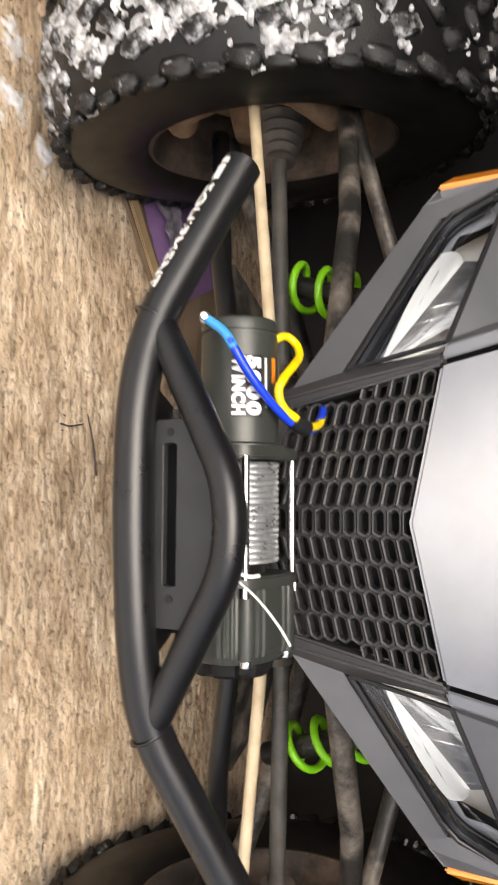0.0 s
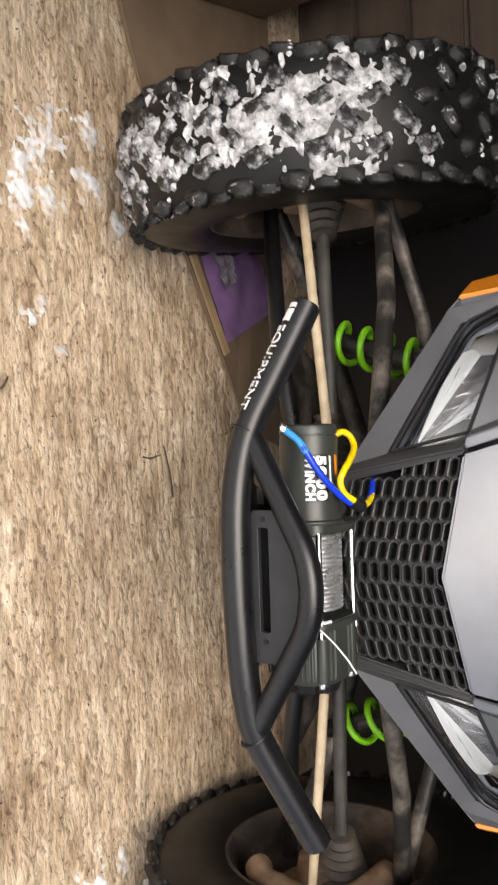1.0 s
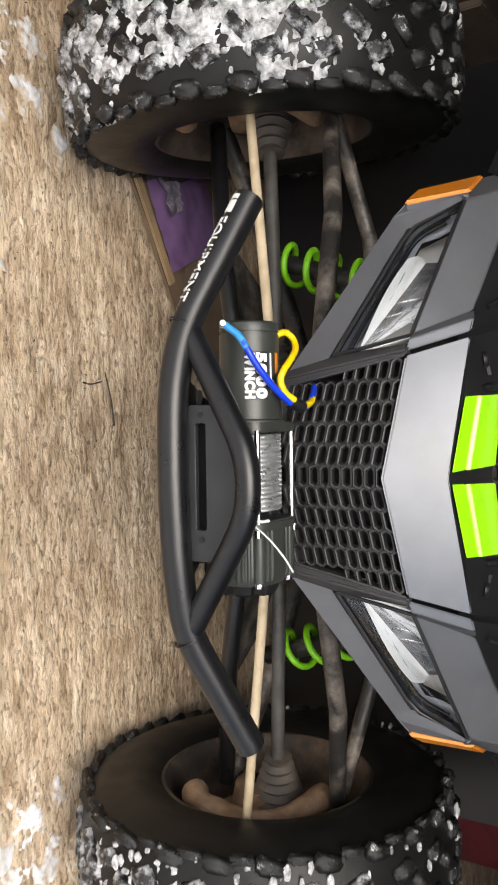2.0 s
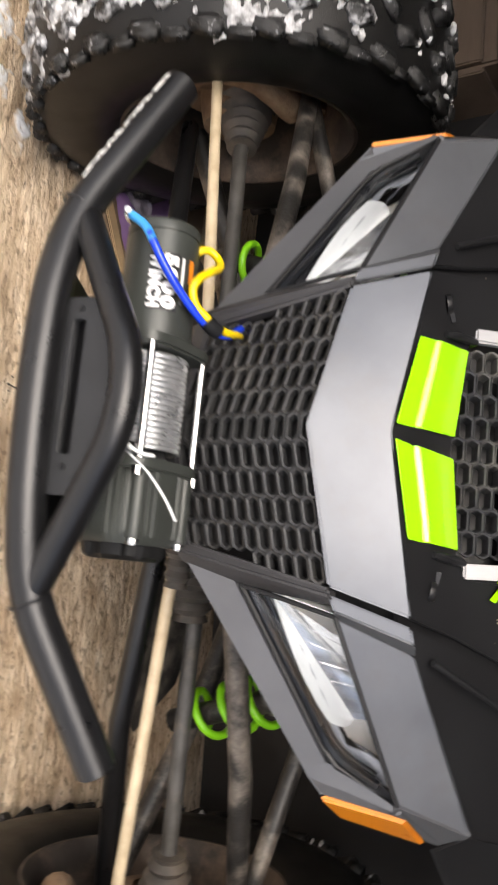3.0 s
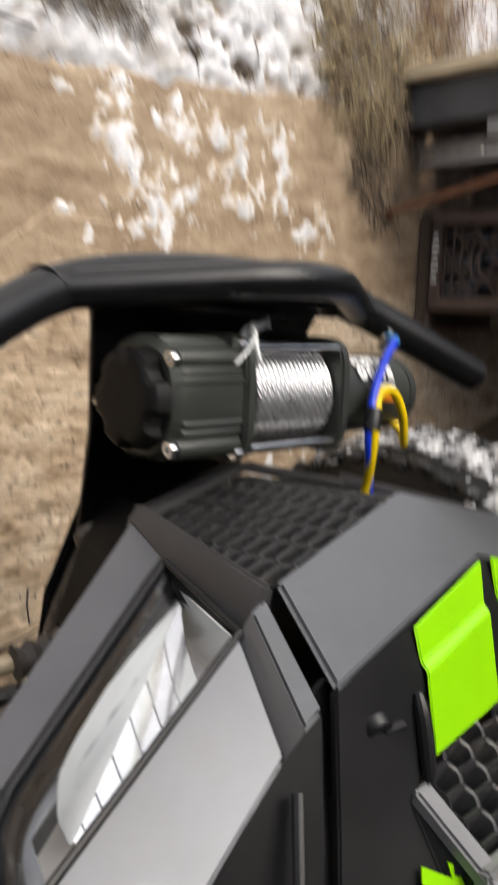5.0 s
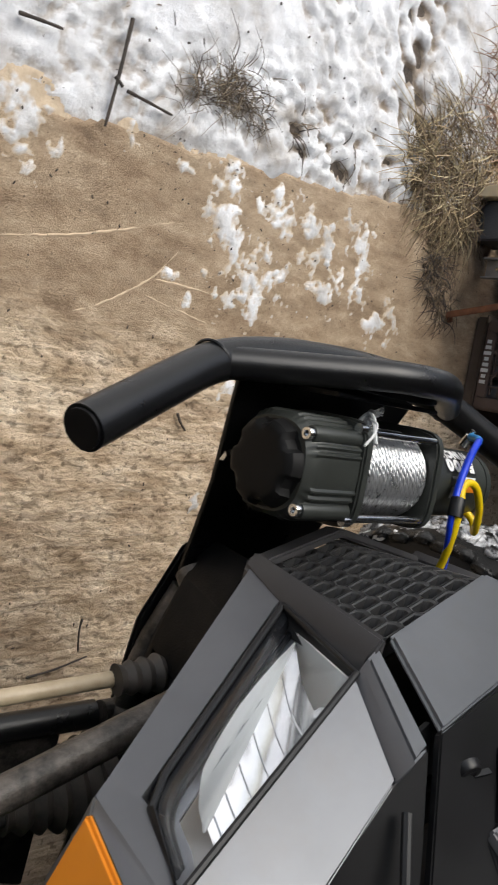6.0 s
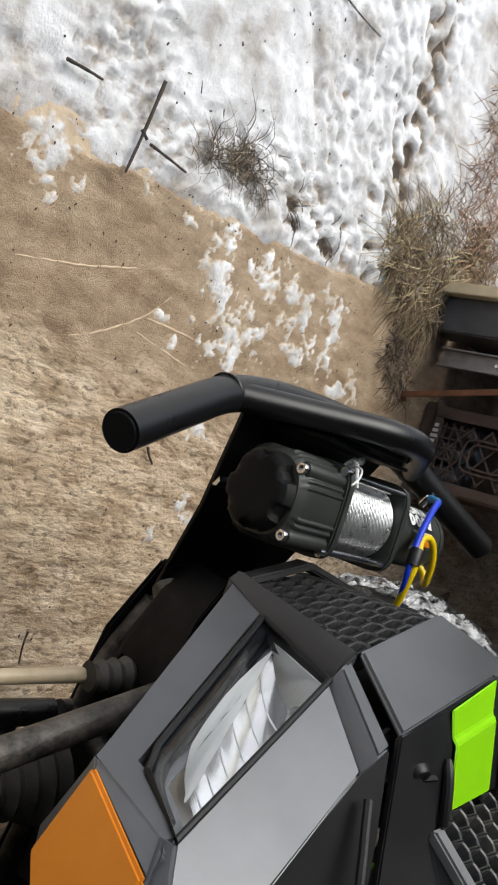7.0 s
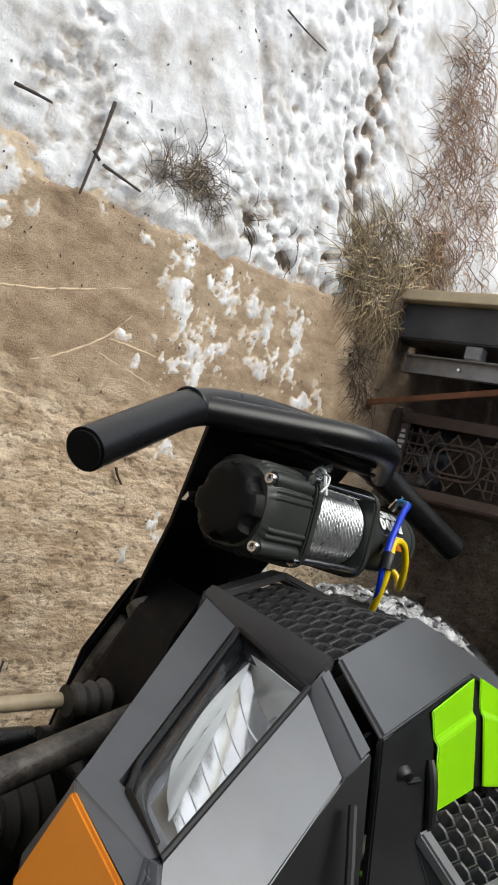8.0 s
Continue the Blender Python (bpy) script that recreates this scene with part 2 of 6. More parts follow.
def concrete_material():
    """Tan sandy concrete: smooth and stained along the front, coarse, pitted and streaked across further in."""
    m, n, l, b = nodes_of("brushed_concrete")
    broad, mid, fine = noise_tex(n, l, 2.6, 7, 0.65), noise_tex(n, l, 34, 4, 0.6, (0.42, 1, 1)), noise_tex(n, l, 420, 4, 0.75)
    bands, pits, scratch = noise_tex(n, l, 27, 4, 0.6, (0.08, 1, 1), -7), noise_tex(n, l, 95, 2.5, 0.55, (0.62, 1, 1)), noise_tex(n, l, 16, 3, 0.5, (0.5, 1.6, 1))
    crumbs, blots = noise_tex(n, l, 150, 3, 0.6), noise_tex(n, l, 12, 7, 0.70, (0.4, 1, 1), 3)
    tc, sep, ad, mr = n.new("ShaderNodeTexCoord"), n.new("ShaderNodeSeparateXYZ"), n.new("ShaderNodeMath"), n.new("ShaderNodeMapRange")
    l.new(tc.outputs["Object"], sep.inputs[0])
    ad.operation = "MULTIPLY_ADD"
    l.new(broad.outputs["Fac"], ad.inputs[0])
    ad.inputs[1].default_value = 0.22
    l.new(sep.outputs["Y"], ad.inputs[2])
    mr.inputs[1].default_value, mr.inputs[2].default_value = 0.56, 0.66
    l.new(ad.outputs[0], mr.inputs[0])
    zone = mr.outputs[0]

    def mixed(fac, c1, c2, kind="MIX"):
        x = n.new("ShaderNodeMixRGB")
        x.blend_type = kind
        for k, v in ((0, fac), (1, c1), (2, c2)):
            if isinstance(v, float):
                x.inputs[k].default_value = v
            elif isinstance(v, tuple):
                x.inputs[k].default_value = (*v, 1)
            else:
                l.new(v, x.inputs[k])
        return x.outputs[0]

    def ramped(src, stops):
        r = ramp(n, stops)
        l.new(src.outputs["Fac"], r.inputs[0])
        return r.outputs[0]
    smooth_c = ramped(mid, [(0.30, (0.33, 0.245, 0.16)), (0.5, (0.45, 0.34, 0.225)), (0.68, (0.54, 0.425, 0.295))])
    line_c = ramped(scratch, [(0.482, (0, 0, 0)), (0.494, (1, 1, 1)), (0.506, (1, 1, 1)), (0.518, (0, 0, 0))])
    smooth_c = mixed(0.8, smooth_c, ramped(fine, [(0.36, (0.62, 0.58, 0.54)), (0.52, (1.0, 1.0, 1.0)), (0.66, (1.12, 1.12, 1.12))]), "MULTIPLY")
    smooth_c = mixed(mixed(0.16, (0.0, 0.0, 0.0), line_c), smooth_c, (0.70, 0.58, 0.42))
    rough_c = ramped(mid, [(0.30, (0.50, 0.385, 0.255)), (0.5, (0.71, 0.58, 0.42)), (0.68, (0.88, 0.765, 0.60))])
    rough_c = mixed(0.85, rough_c, ramped(bands, [(0.40, (0.86, 0.83, 0.8)), (0.47, (0.68, 0.63, 0.56)), (0.495, (1.0, 1.0, 1.0)), (0.53, (0.95, 0.93, 0.9)), (0.60, (0.82, 0.78, 0.73))]), "MULTIPLY")
    rough_c = mixed(ramped(pits, [(0.565, (0, 0, 0)), (0.65, (0.7, 0.7, 0.7))]), rough_c, (0.20, 0.14, 0.085))
    col = mixed(zone, smooth_c, rough_c)
    col = mixed(0.75, col, ramped(broad, [(0.32, (0.66, 0.6, 0.54)), (0.55, (1, 1, 1))]), "MULTIPLY")
    col = mixed(0.6, col, ramped(blots, [(0.36, (0.45, 0.37, 0.30)), (0.45, (0.84, 0.79, 0.74)), (0.51, (1.03, 1.03, 1.03))]), "MULTIPLY")
    col = mixed(ramped(crumbs, [(0.655, (0, 0, 0)), (0.70, (0.8, 0.8, 0.8))]), col, (0.14, 0.095, 0.06))
    l.new(col, b.inputs["Base Color"])
    b.inputs["Roughness"].default_value = 0.72
    hgt = mixed(0.35, mixed(zone, (0.5, 0.5, 0.5), mixed(0.5, bands.outputs["Fac"], mid.outputs["Fac"])), fine.outputs["Fac"])
    hgt = mixed(zone, hgt, mixed(0.8, hgt, pits.outputs["Fac"], "SUBTRACT"))
    bp = n.new("ShaderNodeBump")
    bp.inputs["Strength"].default_value, bp.inputs["Distance"].default_value = 0.9, 0.011
    l.new(hgt, bp.inputs["Height"])
    l.new(bp.outputs[0], b.inputs["Normal"])
    return m


def glass_material():
    m, n, l, b = nodes_of("clear_lens")
    tr, gl, mix, fr = n.new("ShaderNodeBsdfTransparent"), n.new("ShaderNodeBsdfGlossy"), n.new("ShaderNodeMixShader"), n.new("ShaderNodeFresnel")
    tr.inputs[0].default_value = (0.95, 0.96, 0.97, 1)
    gl.inputs["Roughness"].default_value = 0.03
    fr.inputs[0].default_value = 1.65
    l.new(fr.outputs[0], mix.inputs[0])
    l.new(tr.outputs[0], mix.inputs[1])
    l.new(gl.outputs[0], mix.inputs[2])
    l.new(mix.outputs[0], n["Material Output"].inputs[0])
    return m


SNOW, CONCRETE, LENS = snow_material("snow", 0.016, -0.003, 0.004, (0.30, 0.245, 0.19)), concrete_material(), glass_material()
THINSNOW = snow_material("thin_snow", 0.0060, 0.0012, 0.0040, (0.50, 0.40, 0.28))
SOIL = surface("frozen_soil", (0.11, 0.085, 0.062), (0.05, 0.04, 0.032), 0.85, 0, 30, 220, 0.8, 0.004, 0.1)
DIRTYSNOW = surface("packed_dirty_snow", (0.66, 0.665, 0.675), (0.16, 0.158, 0.156), 0.45, 0, 95, 500, 0.9, 0.003, 0.2, dust=(0.90, 0.91, 0.92), dust_at=0.58)


def tread_material():
    """Wet black rubber with slush frozen on in blotches that run over from block to block."""
    m, n, l, b = nodes_of("tread_rubber")
    geo = n.new("ShaderNodeNewGeometry")
    def nz(scale, detail):
        t = n.new("ShaderNodeTexNoise")
        t.inputs["Scale"].default_value, t.inputs["Detail"].default_value, t.inputs["Roughness"].default_value = scale, detail, 0.7
        l.new(geo.outputs["Position"], t.inputs["Vector"])
        return t
    a, fine = nz(60, 8), nz(420, 4)
    cr = ramp(n, [(0.40, (0.007, 0.007, 0.007)), (0.60, (0.013, 0.013, 0.013)), (0.655, (0.35, 0.35, 0.36)), (0.74, (0.78, 0.79, 0.80))])
    l.new(a.outputs["Fac"], cr.inputs[0])
    l.new(cr.outputs[0], b.inputs["Base Color"])
    rr = ramp(n, [(0.35, (0.22, 0.22, 0.22)), (0.65, (0.6, 0.6, 0.6))])
    l.new(a.outputs["Fac"], rr.inputs[0])
    l.new(rr.outputs[0], b.inputs["Roughness"])
    bp = n.new("ShaderNodeBump")
    bp.inputs["Strength"].default_value, bp.inputs["Distance"].default_value = 0.7, 0.002
    l.new(fine.outputs["Fac"], bp.inputs["Height"])
    l.new(bp.outputs[0], b.inputs["Normal"])
    return m


def straw_material(name, cols):
    """Each blade takes one of several dry colours."""
    m, n, l, b = nodes_of(name)
    geo = n.new("ShaderNodeNewGeometry")
    cr = ramp(n, [(i / len(cols), c) for i, c in enumerate(cols)])
    cr.color_ramp.interpolation = "CONSTANT"
    l.new(geo.outputs["Random Per Island"], cr.inputs[0])
    nz = noise_tex(n, l, 60, 4)
    mx = n.new("ShaderNodeMixRGB")
    mx.blend_type, mx.inputs[0].default_value = "MULTIPLY", 0.35
    l.new(cr.outputs[0], mx.inputs[1])
    l.new(nz.outputs["Fac"], mx.inputs[2])
    l.new(mx.outputs[0], b.inputs["Base Color"])
    b.inputs["Roughness"].default_value = 0.75
    return m


TREAD = tread_material()
FROST = surface("frosted_rubber", (0.026, 0.026, 0.027), (0.008, 0.008, 0.008), 0.32, 0, 85, 600, 0.7, 0.002, 0.15, dust=(0.70, 0.71, 0.73), dust_at=0.57)
STRAW = straw_material("dry_grass", [(0.62, 0.52, 0.31), (0.44, 0.34, 0.19), (0.26, 0.20, 0.12), (0.17, 0.12, 0.075), (0.40, 0.30, 0.17), (0.13, 0.09, 0.06)])
RUSSET = straw_material("russet_grass", [(0.46, 0.30, 0.20), (0.36, 0.22, 0.15), (0.22, 0.14, 0.10), (0.54, 0.41, 0.27)])
TUFT = straw_material("brown_dead_grass", [(0.30, 0.24, 0.17), (0.20, 0.155, 0.11), (0.11, 0.085, 0.065), (0.38, 0.31, 0.21), (0.16, 0.125, 0.09)])
STRAW2 = straw_material("dark_dead_grass", [(0.16, 0.12, 0.08), (0.09, 0.065, 0.05), (0.05, 0.04, 0.035), (0.24, 0.18, 0.11)])
SAND = surface("pale_sand", (0.60, 0.475, 0.33), (0.50, 0.385, 0.26), 0.8, 0, 60, 500, 0.6, 0.001, 0.1)
PLATE = surface("dark_plate_paint", (0.02, 0.0205, 0.022), (0.015, 0.0155, 0.016), 0.42, 0, 25, 1500, 0.25, 0.0005, 0.06, spec=0.4)


# ---- mesh helpers ----
V = Vector


def part(name, bm, material, parent=None, label="", smooth=35):
    """Links a bmesh, in world metres, as one mesh object under a thing or a part."""
    me = bpy.data.meshes.new(name)
    bmesh.ops.recalc_face_normals(bm, faces=bm.faces)
    bm.to_mesh(me)
    bm.free()
    me.materials.append(material)
    if smooth:
        me.polygons.foreach_set("use_smooth", [True] * len(me.polygons))
        me.set_sharp_from_angle(angle=radians(smooth))
    ob = new(name, me)
    if parent:
        ob.parent = parent
        ob.matrix_parent_inverse = parent_world(parent).inverted()
    if label:
        ob["label"] = label
    return ob


def parent_world(ob):
    m = ob.matrix_basis.copy()
    if ob.parent:
        m = parent_world(ob.parent) @ ob.matrix_parent_inverse @ m
    return m


def thing(name, x, y, z, label, category, group="", kind=""):
    ob = new(name)
    ob.empty_display_size = 0.1
    ob.matrix_basis = pose(x, y, z)
    return tagged(ob, label, category, group, kind)


def soft_edges(bm, offset, segments=2, angle=25):
    bm.normal_update()
    es = [e for e in bm.edges if len(e.link_faces) == 2 and e.calc_face_angle(0) > radians(angle)]
    if es and offset > 0:
        bmesh.ops.bevel(bm, geom=es, offset=offset, segments=segments, affect="EDGES", clamp_overlap=True)
    return bm


def panel(polys, thick, bevel=0.0015, back=None, angle=25):
    """A moulded sheet: polygons of points, thickened towards back (a direction), edges rounded."""
    bm = bmesh.new()
    idx = {}

    def vert(p):
        k = tuple(round(c, 5) for c in p)
        if k not in idx:
            idx[k] = bm.verts.new(p)
        return idx[k]
    for p in polys:
        bm.faces.new([vert(q) for q in p])
    bm.normal_update()
    back = V(back).normalized() * thick
    top = list(bm.faces)
    low = {v: bm.verts.new(v.co + back) for v in list(bm.verts)}
    edges = [e for e in bm.edges if len(e.link_faces) == 1]
    for f in top:
        bm.faces.new([low[v] for v in reversed(f.verts)])
    for e in edges:
        a, b = e.verts
        bm.faces.new((a, b, low[b], low[a]))
    bmesh.ops.recalc_face_normals(bm, faces=bm.faces)
    return soft_edges(bm, bevel, 3 if angle < 20 else 2, angle)


def rounded_path(pts, radius, steps=6):
    """A path through points with its corners rounded."""
    pts = [V(p) for p in pts]
    out = [pts[0]]
    for a, b, c in zip(pts, pts[1:], pts[2:]):
        u, w = (a - b), (c - b)
        r = min(radius, u.length * 0.49, w.length * 0.49)
        p, q = b + u.normalized() * r, b + w.normalized() * r
        for i in range(steps + 1):
            t = i / steps
            out.append(p * (1 - t) ** 2 + b * 2 * t * (1 - t) + q * t * t)
    out.append(pts[-1])
    return out


def spline(pts, steps=8):
    """A smooth curve through points."""
    pts = [V(p) for p in pts]
    ext = [pts[0] * 2 - pts[1]] + pts + [pts[-1] * 2 - pts[-2]]
    out = []
    for a, b, c, d in zip(ext, ext[1:], ext[2:], ext[3:]):
        for i in range(steps):
            t = i / steps
            out.append(0.5 * ((2 * b) + (c - a) * t + (2 * a - 5 * b + 4 * c - d) * t * t + (3 * b - a - 3 * c + d) * t ** 3))
    out.append(pts[-1])
    return out


def add_tube(bm, path, radius, sides=14, caps=True, ridge=None):
    """Sweeps a ring along a path; radius may be one number or one a point."""
    rads = radius if isinstance(radius, (list, tuple)) else [radius] * len(path)
    path = [V(p) for p in path]
    t0 = (path[1] - path[0]).normalized()
    side = t0.orthogonal().normalized()
    rings = []
    for i, p in enumerate(path):
        t = (path[min(i + 1, len(path) - 1)] - path[max(i - 1, 0)]).normalized()
        side = (side - t * side.dot(t)).normalized()
        up = t.cross(side)
        rings.append([bm.verts.new(p + (side * math.cos(a) + up * math.sin(a)) * rads[i]) for a in (2 * math.pi * k / sides for k in range(sides))])
    for r, s in zip(rings, rings[1:]):
        for k in range(sides):
            bm.faces.new((r[k], r[(k + 1) % sides], s[(k + 1) % sides], s[k]))
    if caps:
        bm.faces.new(rings[0][::-1])
        bm.faces.new(rings[-1])
    return rings


def tube(path, radius, sides=14):
    bm = bmesh.new()
    add_tube(bm, path, radius, sides)
    return bm


def add_lathe(bm, profile, m, sides=48):
    """Turns (radius, height) pairs about the local z axis of m."""
    rings = []
    for r, h in profile:
        rings.append([bm.verts.new(m @ V((r * math.cos(a), r * math.sin(a), h))) for a in (2 * math.pi * k / sides for k in range(sides))] if r > 1e-6 else [bm.verts.new(m @ V((0, 0, h)))])
    for r, s in zip(rings, rings[1:]):
        for k in range(sides):
            k2 = (k + 1) % sides
            if len(r) > 1 and len(s) > 1:
                bm.faces.new((r[k], r[k2], s[k2], s[k]))
            elif len(r) > 1:
                bm.faces.new((r[k], r[k2], s[0]))
            elif len(s) > 1:
                bm.faces.new((r[0], s[k2], s[k]))


def lathe(profile, m, sides=48):
    bm = bmesh.new()
    add_lathe(bm, profile, m, sides)
    return bm


def add_box(bm, m, sx, sy, sz):
    vs = [bm.verts.new(m @ V((x * sx / 2, y * sy / 2, z * sz / 2))) for x in (-1, 1) for y in (-1, 1) for z in (-1, 1)]
    for f in ((0, 1, 3, 2), (4, 6, 7, 5), (0, 4, 5, 1), (2, 3, 7, 6), (0, 2, 6, 4), (1, 5, 7, 3)):
        bm.faces.new([vs[i] for i in f])
    return vs


def box(m, sx, sy, sz, bevel=0.003):
    bm = bmesh.new()
    add_box(bm, m, sx, sy, sz)
    return soft_edges(bm, bevel)


def along_x(x, y, z):
    """The pose of a lathe whose axis runs along +x."""
    return pose(x, y, z, 0, 90, 0)


def mirror(p, s):
    return (p[0] * s, p[1], p[2])


def flip(polys, s):
    return [[mirror(p, s) for p in (q if s > 0 else q[::-1])] for q in polys]


def lettering(text, size, depth=0.0006, weight=0.0):
    """Flat raised letters in the xy plane, as a bmesh, origin at the left of the base line."""
    cu = bpy.data.curves.new("letters", "FONT")
    cu.body, cu.size, cu.extrude, cu.offset = text, size, depth, weight
    ob = bpy.data.objects.new("letters", cu)
    me = bpy.data.meshes.new_from_object(ob)
    bm = bmesh.new()
    bm.from_mesh(me)
    bpy.data.objects.remove(ob)
    return bm


# ---- the setting: soil, snow, slab, shed ----
def slab_edge(x):
    """y of the slab's front edge."""
    return 0.224 + 0.108 * x + 0.012 * noise.noise((x * 6, 0.3, 0)) + 0.006 * noise.noise((x * 25, 1.3, 0))


def sheet(name, xs, ys, height, material, keep=None):
    """A grid of ground with a height for each place."""
    nx, ny = len(xs), len(ys)
    co = [(x, y, height(x, y)) for y in ys for x in xs]
    fs = [(j * nx + i, j * nx + i + 1, (j + 1) * nx + i + 1, (j + 1) * nx + i) for j in range(ny - 1) for i in range(nx - 1)]
    if keep:
        fs = [f for f in fs if any(keep(co[k]) for k in f)]
        used = sorted({k for f in fs for k in f})
        to = {k: i for i, k in enumerate(used)}
        co, fs = [co[k] for k in used], [tuple(to[k] for k in f) for f in fs]
    me = bpy.data.meshes.new(name)
    me.from_pydata(co, [], fs)
    me.polygons.foreach_set("use_smooth", [True] * len(fs))
    me.materials.append(material)
    return new(name, me)


def steps(a, b, step, far_a=None, far_b=None):
    out = list(np.arange(a, b + step * 0.5, step))
    lo, hi, d = a, b, step
    while far_a is not None and lo > far_a:
        d *= 1.6
        lo -= d
        out.insert(0, lo)
    d = step
    while far_b is not None and hi < far_b:
        d *= 1.6
        hi += d
        out.append(hi)
    return [float(v) for v in out]


def fbm(x, y, s, z=0.0, octaves=4):
    return noise.fractal((x * s, y * s, z), 1.0, 2.1, octaves)


def soil_height(x, y):
    if abs(x) < 2.65 and slab_edge(x) + 0.04 < y < 4.7:
        return -0.09
    return -0.014 + 0.006 * fbm(x, y, 12, 3.0, 3)


# places where soil shows through the snow: x, y, radius, depth
BARE = [(0.031, 0.043, 0.022, 0.075), (0.025, 0.166, 0.016, 0.05), (0.09, 0.112, 0.018, 0.05), (-0.09, 0.16, 0.05, 0.03), (-0.16, 0.12, 0.05, 0.03), (-0.02, 0.02, 0.06, 0.04), (0.06, 0.09, 0.05, 0.04), (-0.05, 0.10, 0.04, 0.03), (0.02, -0.03, 0.03, 0.03), (0.083, 0.116, 0.016, 0.03), (0.02, 0.165, 0.013, 0.03), (-0.23, 0.12, 0.06, 0.04), (-0.40, -0.12, 0.05, 0.02), (-0.34, 0.06, 0.08, 0.03), (-0.48, 0.10, 0.08, 0.04), (-0.30, -0.24, 0.03, 0.03)]


def snow_height(x, y):
    d = slab_edge(x) - y
    near = min(1, max(0, (d + 0.020 + 0.034 * noise.noise((x * 15, y * 15, 2)) + 0.016 * noise.noise((x * 48, y * 48, 4)) + 0.008 * noise.noise((x * 110, y * 110, 6))) / 0.045))
    if y < -3 or abs(x) > 3 or y > 5:
        return 0.0
    h = 0.007 * fbm(x, y, 5, 2.0) + 0.0042 * fbm(x, y, 20, 5.0) + 0.0022 * fbm(x, y, 60, 8.0)
    band = math.exp(-((x + 0.62 + 0.18 * (y + 0.1)) / 0.24) ** 4)
    cell = noise.noise((x * 46 + y * 9, y * 33, 3.0)) + 0.4 * noise.noise((x * 80, y * 74, 6.0))
    h -= band * (0.010 * max(0, cell + 0.3) + 0.016 * max(0, cell - 0.12))
    dirt = math.exp(-((x + 0.70 + 0.10 * (y + 0.3)) / 0.05) ** 2) * min(1, max(0, (0.02 - y) / 0.08))
    h -= dirt * 0.034 * max(0, noise.noise((x * 34, y * 24, 9.0)) + 0.3)
    edge = math.exp(-((d - 0.05) / 0.07) ** 2)
    h -= edge * 0.019 * max(0, noise.noise((x * 16, y * 16, 12.0)) + 0.5 * noise.noise((x * 45, y * 45, 14.0)) + 0.05)
    groove = math.exp(-((x + 0.287 + 0.66 * (y + 0.235)) / 0.014) ** 2) * min(1, max(0, (-0.02 - y) / 0.03))
    h += groove * (0.006 - h) - 0.0165 * groove
    h -= 0.0075 * math.exp(-(d / 0.12) ** 2) * min(1, max(0, (x + 0.16) / 0.1))
    speck = max(0, fbm(x, y, 55, 21.0, 3) + 0.25)
    for px, py, pr, deep in BARE:
        h -= 0.5 * deep * math.exp(-(((x - px) ** 2 + (y - py) ** 2) / pr ** 2)) * speck
    z = -0.012 + near * (0.018 + h)
    return max(z, -0.008) if x > -0.35 and near > 0.95 else z


ground = sheet("ground", steps(-1.6, 1.0, 0.03, -900, 900), steps(-1.2, 0.42, 0.03, -900, 900), soil_height, SOIL)
tagged(ground, "dark frozen soil under the snow", "ground", kind="structure")
snow = sheet("snow_cover", steps(-1.2, 0.30, 0.0062, -800, 800), steps(-0.62, 0.33, 0.0062, -800, 800), snow_height, SNOW, lambda p: p[1] < slab_edge(p[0]) + 0.03 or abs(p[0]) > 3.8 or p[1] > 6.5)
tagged(snow, "trampled white snow with tyre prints in front of the shed", "snow", kind="structure")


def slab_height(x, y):
    rough = min(1, max(0, (y - 0.46 - 0.05 * noise.noise((x * 4, y * 4, 0))) / 0.08))
    h = 0.0006 * fbm(x, y, 9, 1.0) + 0.0002 * fbm(x, y, 70, 3.0, 2)
    if -1.4 < x < 1.2 and y < 1.6:
        h += rough * (0.0024 * fbm(x * 0.15, y, 30, 4.0, 3) + 0.0052 * max(0, fbm(x * 0.6, y, 62, 7.0, 3)) - 0.006 * max(0, noise.noise((x * 40, y * 75, 9)) - 0.25))
    if y < slab_edge(x):
        h -= 0.06
    return h - 0.0015


slab = sheet("floor", steps(-1.1, 1.1, 0.0062, -2.6, 2.6), steps(0.1, 1.35, 0.0062, None, 4.6), slab_height, CONCRETE)
tagged(slab, "tan brushed concrete slab, damp and sandy", "floor", kind="structure")


def shed_wall(name, x0, y0, x1, y1, label, z0=0.0, z1=2.4):
    bm = bmesh.new()
    n = max(2, int(math.hypot(x1 - x0, y1 - y0) / 0.16))
    ang = math.degrees(math.atan2(y1 - y0, x1 - x0))
    for i in range(n):
        t = (i + 0.5) / n
        w = math.hypot(x1 - x0, y1 - y0) / n
        add_box(bm, pose(x0 + (x1 - x0) * t, y0 + (y1 - y0) * t, (z0 + z1) / 2, 0, 0, ang), w - 0.006, 0.03 + 0.006 * (i % 3), z1 - z0)
    return tagged(part(name, bm, PLANK, None, smooth=0), label, "wall", kind="structure")


